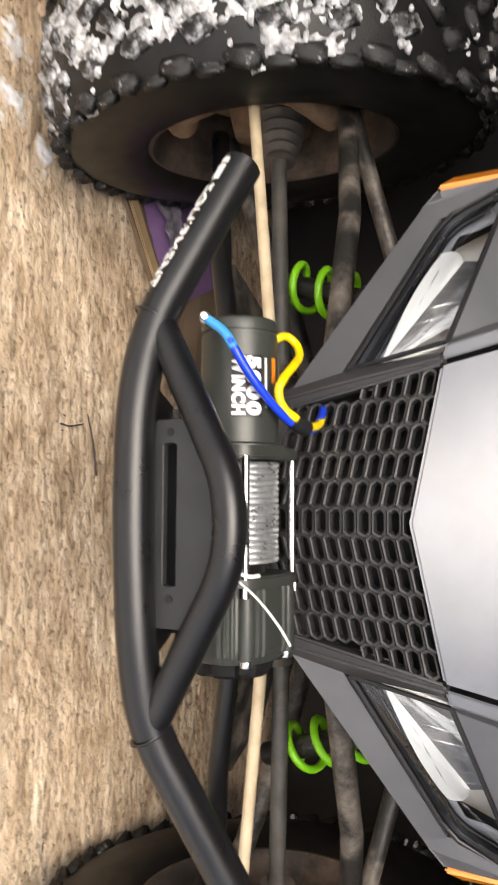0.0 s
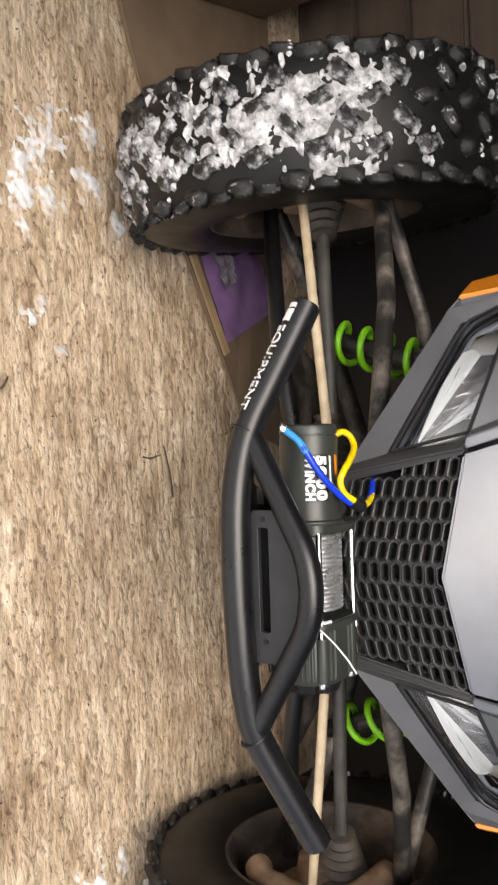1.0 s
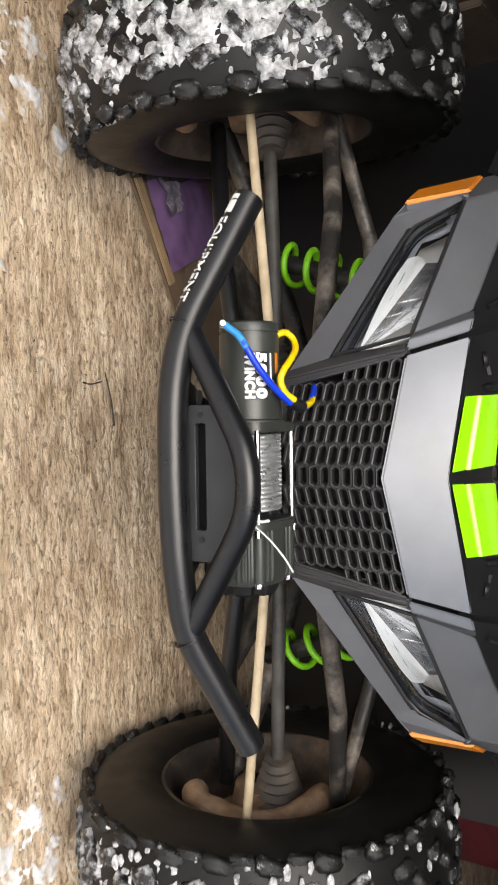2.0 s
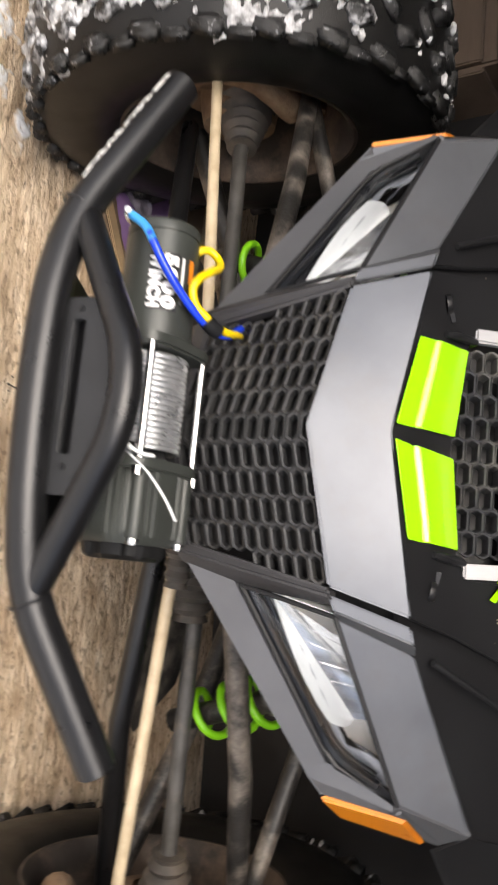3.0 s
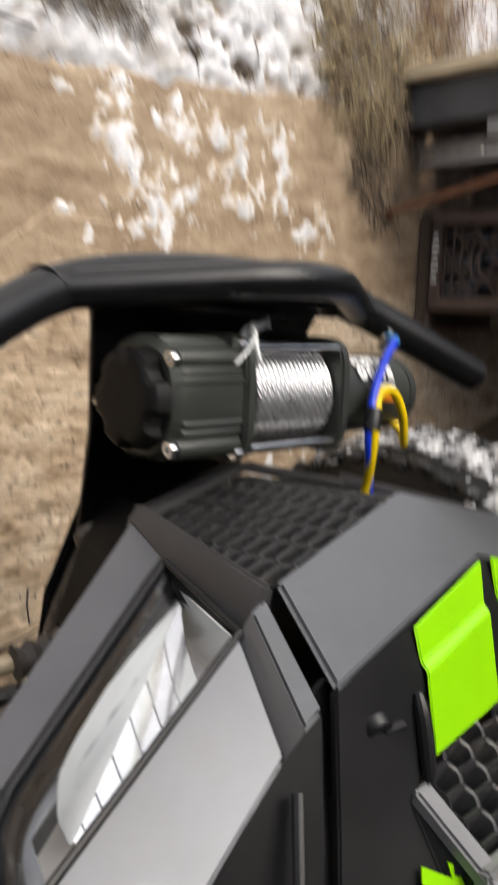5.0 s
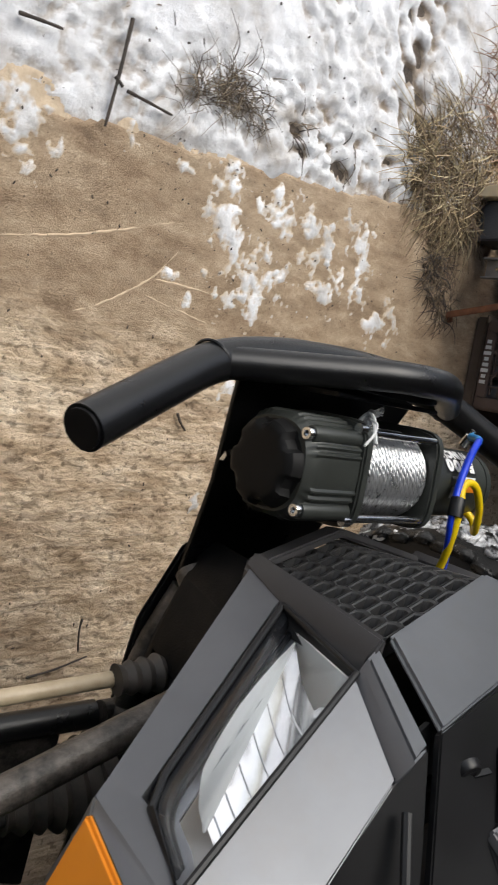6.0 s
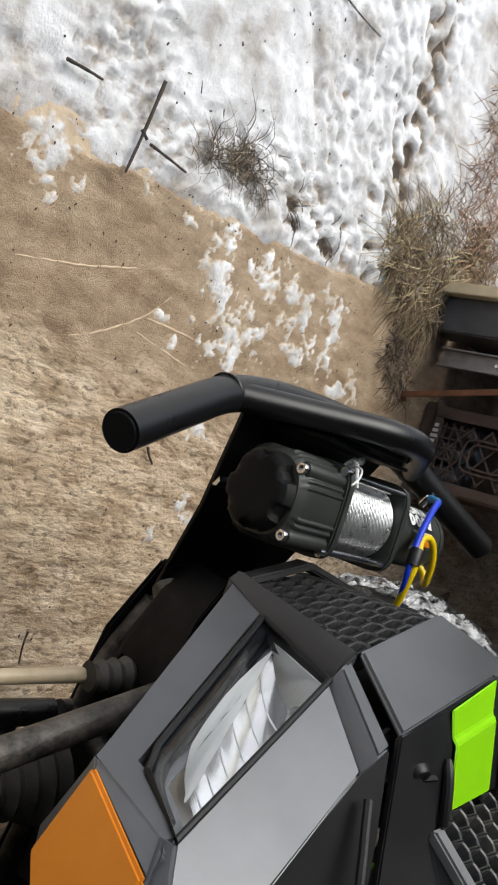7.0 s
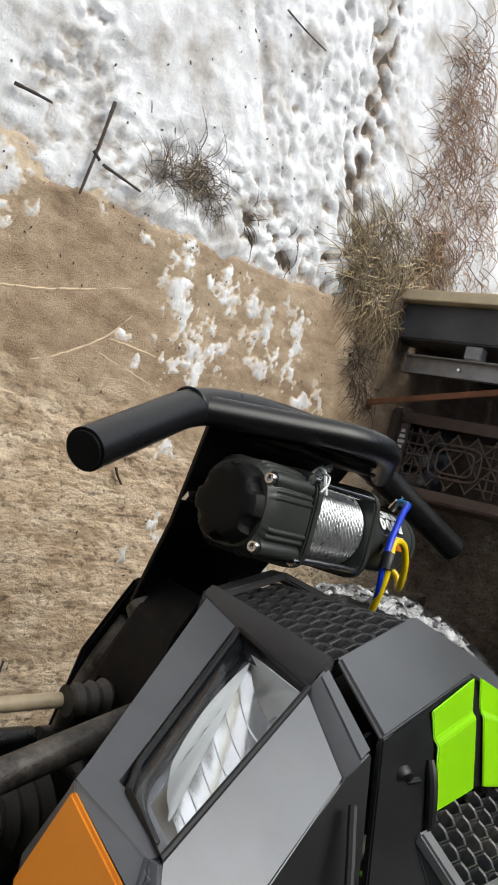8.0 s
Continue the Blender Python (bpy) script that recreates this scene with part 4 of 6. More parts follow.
rings = [[bm.verts.new(on_plate(p, d)) for p in o] for o, d in ((outer, 0), (inner, 0), (inner, 0.006), (outer, 0.006))]
for a, b in zip(rings, rings[1:] + rings[:1]):
    for i in range(n):
        bm.faces.new((a[i], a[(i + 1) % n], b[(i + 1) % n], b[i]))
plate = part("fairlead_plate", soft_edges(bm, 0.0008, 1, 50), PLATE, bumper, "black steel plate with a long slot")
# added black sheet: hides the tie bar so the slot reads as dark
part("slot_shade", box(pose(0, 0.541, 0.571), 0.15, 0.004, 0.066, 0.001), BLACK, bumper, "added black sheet that stands in for the slot's shade")
for x in (-0.081, 0.066):
    part("hole_plug", lathe([(0, 0.0005), (0.0034, 0.0005), (0.0034, -0.002)], pose(x * 0.92, 0.5245, 0.574, 90), 16), BLACK, plate)
tray = [[(-0.132, 0.518, 0.546), (0.132, 0.518, 0.546), (0.098, 0.64, 0.497), (0.08, 0.735, 0.455), (-0.08, 0.735, 0.455), (-0.098, 0.64, 0.497)]]
part("winch_tray", panel(tray, 0.006, 0.001, (0, 0.1, -1)), POWDER, bumper, "black steel winch tray")
for s in (1, -1):
    bolt = along_x(0.092 * s, 0.612, 0.508)
    part("bolt", lathe([(0, 0.012 * s), (0.006, 0.012 * s), (0.0065, 0.006 * s), (0.0065, -0.008 * s)], bolt, 6), CHROME, bumper, smooth=20)
# lettering on the tube end
tip, bend = V((-0.318, 0.596, 0.597)), V((-0.175, 0.533, 0.551))
ax = (bend - tip).normalized()
nrm = V((-0.3, -0.95, -0.42))
nrm = (nrm - ax * nrm.dot(ax)).normalized()
upv = nrm.cross(ax)
bm = lettering("EQUIPMENT", 0.021, 0.0004)
w = max(v.co.x for v in bm.verts)
for v in bm.verts:
    a = v.co.y / TR - 0.45
    r = TR + 0.0006 + v.co.z
    v.co = tip + ax * (0.036 + v.co.x * 0.110 / w) + (nrm * math.cos(a) + upv * math.sin(a)) * r
part("lettering", bm, WHITE, bumper, "white printed word on the tube", smooth=0)
bm = bmesh.new()
for k, (x0, x1) in enumerate(((0.008, 0.014), (0.016, 0.032))):
    cols = []
    for xx in (x0, x1):
        cols.append([bm.verts.new(tip + ax * xx + (nrm * math.cos(a) + upv * math.sin(a)) * (TR + 0.0006)) for a in (-0.45, -0.15, 0.15, 0.45)])
    for q in range(3):
        bm.faces.new((cols[0][q], cols[1][q], cols[1][q + 1], cols[0][q + 1]))
part("emblem", bm, WHITE, bumper, "plain white emblem")

# ---- winch ----
WY, WZ = 0.606, 0.580
MY, MZ = 0.609, 0.5845
winch = part("winch", lathe([(0, 0.008), (0.032, 0.008), (0.0355, 0.010), (0.0365, 0.013), (0.0365, 0.0195), (0.035, 0.020), (0.035, 0.0215), (0.0365, 0.022), (0.0367, 0.027), (0.037, 0.06), (0.0385, 0.118), (0.043, 0.12), (0.043, 0.126), (0, 0.126)], along_x(-0.187, MY, MZ) @ Matrix.Diagonal((0.93, 0.93, 1, 1)), 64), WINCH, atv, "dark grey electric winch with steel cable")


def flange(x):
    bm = bmesh.new()
    m = along_x(x, WY, WZ)
    prof = []
    k = 48
    for d in (0, 0.011):
        ring = []
        for i in range(k):
            a = 2 * math.pi * i / k
            c, s_ = math.cos(a), math.sin(a)
            r = 0.0475 / (abs(c) ** 5 + abs(s_) ** 5) ** 0.2
            ring.append(bm.verts.new(m @ V((c * r, s_ * r, d))))
        prof.append(ring)
    for i in range(k):
        bm.faces.new((prof[0][i], prof[0][(i + 1) % k], prof[1][(i + 1) % k], prof[1][i]))
    bm.faces.new(prof[0][::-1])
    bm.faces.new(prof[1])
    return part("flange", soft_edges(bm, 0.002, 2, 50), WINCH, winch)


flange(-0.065)
flange(0.044)
part("drum", lathe([(0.03, 0), (0.03, 0.1)], along_x(-0.055, WY, WZ), 32), BLACK, winch)
# cable: five strands twisted round one coil after another
turns, per, rr = 16.4, 52, 0.0029
total = int(turns * per)
for strand in range(5):
    pts = []
    for i in range(total + 1):
        a = 2 * math.pi * i / per
        x = -0.051 + 0.084 * i / total
        tw = i * 0.78 + strand * 2 * math.pi / 5
        r = 0.0384 + rr * 0.52 * math.cos(tw)
        pts.append((x + rr * 0.52 * math.sin(tw), WY + r * math.cos(a), WZ + r * math.sin(a)))
    part("cable_strand", tube(pts, rr * 0.49, 6), ROPE, winch, "galvanised steel cable wound on the drum", smooth=80)
for y, z in ((0.643, 0.619), (0.568, 0.619), (0.643, 0.535), (0.568, 0.535)):
    part("tie_bar", tube([(-0.056, y, z), (0.046, y, z)], 0.0036, 12), CHROME, winch, "bright steel tie bar")
# ribbed gear housing
bm = bmesh.new()
m = along_x(0.055, WY, WZ)
k = 180
rings = []
for h, sc in ((0, 0.99), (0.003, 1.0), (0.050, 1.0), (0.056, 0.97), (0.060, 0.92), (0.063, 0.87)):
    ring = []
    for i in range(k):
        a = 2 * math.pi * i / k
        sq = 0.0445 / (abs(math.cos(a)) ** 2.6 + abs(math.sin(a)) ** 2.6) ** (1 / 2.6)
        rib = 0.0018 if (i % 45) in (9, 10, 13, 14, 17, 18, 27, 28, 31, 32, 35, 36) and h < 0.058 else 0
        ring.append(bm.verts.new(m @ V((math.cos(a) * (sq + rib) * sc, math.sin(a) * (sq + rib) * sc, h))))
    rings.append(ring)
for a, b in zip(rings, rings[1:]):
    for i in range(k):
        bm.faces.new((a[i], a[(i + 1) % k], b[(i + 1) % k], b[i]))
bm.faces.new(rings[-1])
part("gear_housing", bm, WINCH, winch, "dark grey ribbed gear housing", smooth=28)
bm = bmesh.new()
rings = []
for h, r, notch in ((0.0, 0.0385, 0), (0.002, 0.0385, 0), (0.003, 0.038, 0.13), (0.014, 0.0355, 0.13), (0.0175, 0.032, 0.13), (0.0185, 0.028, 0.13), (0.0185, 0.020, 0.0)):
    ring = []
    for i in range(48):
        a = 2 * math.pi * i / 48
        cut = notch if (i % 8) in (0, 1, 2) else 0
        ring.append(bm.verts.new(along_x(0.116, WY, WZ) @ V((math.cos(a + 0.5) * r * (1 - cut), math.sin(a + 0.5) * r * (1 - cut), h * 0.85))))
    rings.append(ring)
for a, b in zip(rings, rings[1:]):
    for i in range(48):
        bm.faces.new((a[i], a[(i + 1) % 48], b[(i + 1) % 48], b[i]))
bm.faces.new(rings[-1])
part("end_cap", bm, WINCHDARK, winch, "black clutch cap", smooth=32)
for y, z in ((0.638, 0.616), (0.576, 0.615)):
    part("boss", lathe([(0, 0.058), (0.0068, 0.058), (0.0075, 0.056), (0.0075, 0.0)], along_x(0.0555, y, z), 18), WINCH, winch, smooth=30)
    bm = lathe([(0, 0.002), (0.0025, 0.002), (0.0027, 0.005), (0.0050, 0.005), (0.0056, 0.0035), (0.0056, -0.001)], along_x(0.1140, y, z), 18)
    part("bolt", bm, CHROME, winch, "bright socket bolt", smooth=30)
for y, z in ((0.645, 0.620), (0.566, 0.620)):
    part("bolt", lathe([(0, 0.006), (0.0045, 0.006), (0.005, 0.001), (0.005, -0.002)], along_x(0.055, y, z), 16), CHROME, winch, smooth=30)


def on_motor(x, a, lift=0.0008):
    """A place on the motor: a is the angle from the top towards the front, in radians."""
    r = 0.93 * (0.0366 + 0.0019 * (x + 0.187) / 0.118) + lift
    return V((x, MY - r * math.sin(a), MZ + r * math.cos(a)))


def label_patch(x0, x1, a0, a1, material, lift, name):
    bm = bmesh.new()
    k = 10
    va = [bm.verts.new(on_motor(x0, a0 + (a1 - a0) * i / k, lift)) for i in range(k + 1)]
    vb = [bm.verts.new(on_motor(x1, a0 + (a1 - a0) * i / k, lift)) for i in range(k + 1)]
    for i in range(k):
        bm.faces.new((va[i], vb[i], vb[i + 1], va[i + 1]))
    return part(name, bm, material, winch)


label_patch(-0.144, -0.090, 0.39, 1.16, BLACK, 0.0006, "label_ground")
for text, size, a0, tall in (("5000", 0.0165, 0.775, 0.345), ("WINCH", 0.0165, 1.13, 0.30)):
    chars, wide = digits(text, size, 0.0001, 0.0011, 0.0012)
    high = max(v.co.y for _, bm in chars for v in bm.verts)
    for ch, bm in chars:
        for v in bm.verts:
            v.co = on_motor(-0.1425 + v.co.x * 0.051 / wide, a0 - v.co.y / high * tall, 0.0011 + v.co.z)
        part("letter", bm, WHITE, winch, "white printed " + ch, smooth=0)
label_patch(-0.142, -0.112, 0.24, 0.31, WHITE, 0.0006, "label_bar")
label_patch(-0.108, -0.098, 0.24, 0.31, SILVER, 0.0006, "label_bar")
label_patch(-0.112, -0.106, 0.16, 0.23, LIME, 0.0008, "label_bar")
label_patch(-0.143, -0.120, -0.12, 0.06, ORANGE, 0.0006, "label_bar")
label_patch(-0.119, -0.098, -0.30, 0.02, SILVER, 0.0006, "label_bar")


def wire(name, pts, r, mat, label=""):
    return part(name, tube(spline(pts, 7), r, 12), mat, winch, label, smooth=60)


BW = [(-0.172, 0.559, 0.586), (-0.160, 0.560, 0.602), (-0.146, 0.562, 0.611), (-0.130, 0.570, 0.617), (-0.114, 0.582, 0.623), (-0.097, 0.601, 0.629), (-0.086, 0.618, 0.634), (-0.081, 0.635, 0.637), (-0.085, 0.656, 0.636), (-0.097, 0.680, 0.629), (-0.106, 0.698, 0.621), (-0.109, 0.722, 0.610)]
wire("blue_wire", BW, 0.0038, BLUE, "blue insulated power wire")
wire("wire_sleeve", BW[:3], 0.0042, SLEEVE, "light blue shrink sleeve")
wire("yellow_wire", [(-0.160, 0.634, 0.600), (-0.167, 0.640, 0.606), (-0.169, 0.648, 0.611), (-0.162, 0.654, 0.617), (-0.150, 0.646, 0.625), (-0.138, 0.626, 0.631), (-0.124, 0.607, 0.632), (-0.112, 0.602, 0.630), (-0.098, 0.608, 0.632), (-0.087, 0.624, 0.640), (-0.084, 0.640, 0.641), (-0.088, 0.662, 0.636), (-0.096, 0.684, 0.627), (-0.101, 0.712, 0.613)], 0.0039, YELLOW, "yellow insulated power wire")
part("tape", tube(spline([(-0.088, 0.618, 0.636), (-0.084, 0.626, 0.638), (-0.082, 0.634, 0.639)], 4), 0.0074, 14), BLACK, winch, "black tape round the wires", smooth=60)
part("terminal", lathe([(0, 0.008), (0.003, 0.008), (0.0034, 0.002), (0.0052, 0.001), (0.0052, -0.012)], pose(-0.174, 0.559, 0.583, 60, 0, 0), 14), CHROME, winch, "bright terminal stud")
part("cable_tie", tube(spline([(0.045, 0.557, 0.618), (0.060, 0.560, 0.637), (0.080, 0.568, 0.651), (0.097, 0.577, 0.657)], 6), 0.0011, 6), NYLON, winch, "white nylon cable tie")
part("cable_tie", tube(spline([(0.043, 0.577, 0.627), (0.043, 0.566, 0.623), (0.038, 0.556, 0.616), (0.034, 0.553, 0.606), (0.036, 0.560, 0.600)], 5), 0.0018, 6), NYLON, winch)
rnd = random.Random(4)
for i in range(22):
    a, b, c = (rnd.uniform(-1, 1) for _ in range(3))
    part("loose_wire", tube(spline([(0.040 + 0.003 * a, 0.566, 0.612), (0.036 + 0.004 * a, 0.557, 0.611 + 0.004 * b), (0.026 + 0.005 * b, 0.552 + 0.003 * c, 0.606 + 0.006 * a), (0.010 + 0.010 * c, 0.549 + 0.005 * b, 0.603 + 0.007 * c)], 4), 0.00055, 4), ROPE, winch)


# ---- wheels and suspension ----
W_T, WC = 0.204, (0.641, 1.04, 0.339)


def tyre_mesh(m):
    hw = W_T / 2
    prof = [(0.175, -hw * 0.78), (0.20, -hw * 0.96), (0.245, -hw * 1.02), (0.285, -hw * 0.97), (0.308, -hw * 0.86), (0.320, -hw * 0.6), (0.323, 0), (0.320, hw * 0.6), (0.308, hw * 0.86), (0.285, hw * 0.97), (0.245, hw * 1.02), (0.20, hw * 0.96), (0.175, hw * 0.78)]
    return lathe(prof, m, 96)


def lug_data(ln, wd, tall, mat):
    bm = bmesh.new()
    vs = add_box(bm, pose(0, 0, tall / 2), wd, ln, tall)
    for k, v in enumerate(vs):
        if k % 2:
            v.co.x, v.co.y = v.co.x * 0.84, v.co.y * 0.86
        v.co.x += 0.18 * v.co.y
    soft_edges(bm, 0.0045, 2, 40)
    me = bpy.data.meshes.new("tread_lug")
    bmesh.ops.recalc_face_normals(bm, faces=bm.faces)
    bm.to_mesh(me)
    bm.free()
    me.materials.append(mat)
    me.polygons.foreach_set("use_smooth", [True] * len(me.polygons))
    return me


LUG_SIZES = ((0.048, 0.025, 0.017), (0.042, 0.029, 0.017), (0.048, 0.031, 0.020), (0.040, 0.026, 0.015))
LUGS = [lug_data(*size, FROST) for size in LUG_SIZES] + [lug_data(*size, TREAD) for size in LUG_SIZES]


def add_lugs(m, rim, seed):
    """The tread: four rows of rubber blocks on each half of the tyre."""
    hw, n = W_T / 2, 25
    rnd = random.Random(seed)
    inv = parent_world(rim).inverted()
    for i in range(n):
        for s in (1, -1):
            a = 2 * math.pi * (i + (0.5 if s < 0 else 0)) / n
            for kind, da, off, turn, tilt in ((0, 0, 0.17, 34, 0), (1, 0.11, 0.47, -30, 0), (2, 0, 0.84, 14, 28), (3, 0.125, 0.93, 0, 48)):
                o = s * off * hw
                d = m @ pose(0, 0, 0, 0, 0, math.degrees(a + da)) @ V((1, 0, 0)) - m.translation
                icy = kind < 2 and d.y + 0.25 * noise.noise((i * 0.9, kind, s)) < -0.42
                ob = new("tread_lug", LUGS[kind if icy else kind + 4])
                ob.parent, ob.matrix_parent_inverse = rim, inv
                ob.matrix_basis = m @ pose(0, 0, 0, 0, 0, math.degrees(a + da + rnd.uniform(-0.012, 0.012))) @ pose(0.316 - 0.004 * off - (0.012 if off > 0.75 else 0), 0, o, 0, 90 + s * tilt, 0) @ pose(0, 0, 0, 0, 0, s * turn + rnd.uniform(-4, 4))


def snow_on_tyre(m, seed, amount):
    """Packed snow between the lugs: a thin uneven skin that dips under the rubber, and lumps on the shoulders."""
    bm = bmesh.new()
    rnd = random.Random(seed)
    hw = W_T / 2
    na, no = 330, 34
    grid = []
    for i in range(na):
        a = 2 * math.pi * i / na
        d = m @ pose(0, 0, 0, 0, 0, math.degrees(a)) @ V((1, 0, 0)) - m.translation
        cover = amount * max(0, min(1, 0.12 - d.y * 1.12))
        row = []
        for j in range(no + 1):
            o = -1 + 2 * j / no
            p = m @ pose(0, 0, 0, 0, 0, math.degrees(a)) @ V((0.32, 0, o * hw))
            n1 = noise.fractal(p * 22 + V((seed, 0, 0)), 1.0, 2.1, 3)
            n2 = noise.fractal(p * 95 + V((0, seed, 0)), 0.8, 2.1, 4)
            r = 0.3252 - 0.004 * min(1, abs(o) * 2) - 0.014 * abs(o) ** 5 + 0.012 * n1 + 0.010 * n2 - 0.026 * (1 - cover) - 0.020 * max(0, abs(o) - 0.45)
            row.append((m @ pose(0, 0, 0, 0, 0, math.degrees(a)) @ V((r, 0, o * hw * 0.97)), r - (0.321 - 0.013 * abs(o) ** 4)))
        grid.append(row)
    vs = {}

    def vert(i, j):
        if (i, j) not in vs:
            vs[i, j] = bm.verts.new(grid[i][j][0])
        return vs[i, j]
    for i in range(na):
        i2 = (i + 1) % na
        for j in range(no):
            if max(grid[i][j][1], grid[i2][j][1], grid[i][j + 1][1], grid[i2][j + 1][1]) > -0.001:
                bm.faces.new((vert(i, j), vert(i2, j), vert(i2, j + 1), vert(i, j + 1)))
    for i in range(260):
        a, off = rnd.uniform(0, 2 * math.pi), rnd.choice((-1, 1)) * rnd.uniform(0.3, 0.92) * hw
        d = m @ pose(0, 0, 0, 0, 0, math.degrees(a)) @ V((1, 0, 0)) - m.translation
        if d.z < -0.5 or rnd.random() > 0.35 + 0.6 * max(0, d.z * 0.6 - d.y * 0.6):
            continue
        sc = rnd.uniform(0.0025, 0.0065)
        base = m @ pose(0, 0, 0, 0, 0, math.degrees(a)) @ pose(0.3285 - 0.030 * (abs(off) / hw) ** 3, 0, off, 0, 90, rnd.uniform(0, 90)) @ Matrix.Diagonal((sc * rnd.uniform(0.8, 2.4), sc * rnd.uniform(0.5, 1.2), rnd.uniform(0.003, 0.006), 1))
        got = bmesh.ops.create_icosphere(bm, subdivisions=2, radius=1, matrix=base)
        for v in got["verts"]:
            v.co += V((noise.noise(v.co * 160), noise.noise(v.co * 160 + V((5, 0, 0))), noise.noise(v.co * 160 + V((0, 9, 0))))) * 0.0022
    return bm


def wheel(s, steer):
    size = 1.0 if s > 0 else 1.018
    m = pose(WC[0] * s, WC[1], WC[2] * size, 0, 0, steer) @ pose(0, 0, 0, 0, 90 * s, 0) @ Matrix.Scale(size, 4)
    prof = [(0.185, -0.088), (0.19, -0.08), (0.176, -0.074), (0.172, -0.05), (0.168, 0.03), (0.15, 0.045), (0.09, 0.05), (0.05, 0.062), (0, 0.062)]
    rim = part("wheel", lathe(prof + [(0.0, 0.056), (0.05, 0.056), (0.09, 0.044), (0.147, 0.039), (0.163, 0.026), (0.167, -0.05), (0.171, -0.078), (0.18, -0.088), (0.185, -0.088)], m, 72), RIM, atv, "front wheel with a knobbly snow-caked tyre")
    part("tyre", tyre_mesh(m), RUBBER, rim, "knobbly black off-road tyre", smooth=30)
    add_lugs(m, rim, 3 if s > 0 else 8)
    part("packed_snow", snow_on_tyre(m, 11 if s > 0 else 5, 0.8 if s > 0 else 1.0), DIRTYSNOW, rim, "packed snow in the tread")["kind"] = "stuff"
    part("brake_disc", lathe([(0.055, -0.004), (0.105, -0.004), (0.105, 0), (0.055, 0), (0.055, -0.004)], m @ pose(0, 0, -0.005), 48), RUST, rim, "rusty brake disc")
    part("brake_caliper", box(pose(0.608 * s, 1.06, 0.436, 25, 0, 0), 0.05, 0.10, 0.05, 0.008), RUST, rim, "rusty brown brake caliper")
    arc = [(0.602, 0.962, 0.250), (0.606, 0.945, 0.275), (0.612, 0.935, 0.32), (0.615, 0.937, 0.37), (0.612, 0.965, 0.415), (0.606, 1.01, 0.44), (0.600, 1.06, 0.450)]
    kn = bmesh.new()
    arc = [(p[0] - 0.034, p[1] - 0.025, p[2] + 0.005) for p in arc]
    add_tube(kn, spline([mirror(p, s) for p in arc], 4), [0.023, 0.024, 0.023, 0.021, 0.018, 0.018, 0.020, 0.022, 0.022, 0.022, 0.022, 0.022, 0.020, 0.018, 0.018, 0.018, 0.018, 0.018, 0.018, 0.02, 0.021, 0.021, 0.022, 0.022, 0.021], 12)
    part("knuckle", kn, RUST, rim, "rusty brown steering knuckle", smooth=50)
    part("hub", lathe([(0.03, -0.075), (0.056, -0.07), (0.062, -0.04), (0.066, 0.03), (0, 0.03)], m, 32), RUST, rim, "rusty hub carrier", smooth=40)
    stem = bmesh.new()
    add_tube(stem, [mirror(p, s) for p in ((0.590, 0.925, 0.348), (0.618, 0.97, 0.338))], 0.02, 12)
    part("hub_arm", stem, RUST, rim)
    return rim


wheel(1, 0)
wheel(-1, 6)


def boot(a, b, r0, r1, n):
    """A rubber bellows from a to b."""
    a, b = V(a), V(b)
    path, rad = [], []
    for i in range(n * 4 + 1):
        t = i / (n * 4)
        path.append(a.lerp(b, t))
        rad.append((r0 + (r1 - r0) * t) * (1 + 0.13 * math.cos(i * math.pi / 2)))
    bm = bmesh.new()
    add_tube(bm, path, rad, 24)
    return bm


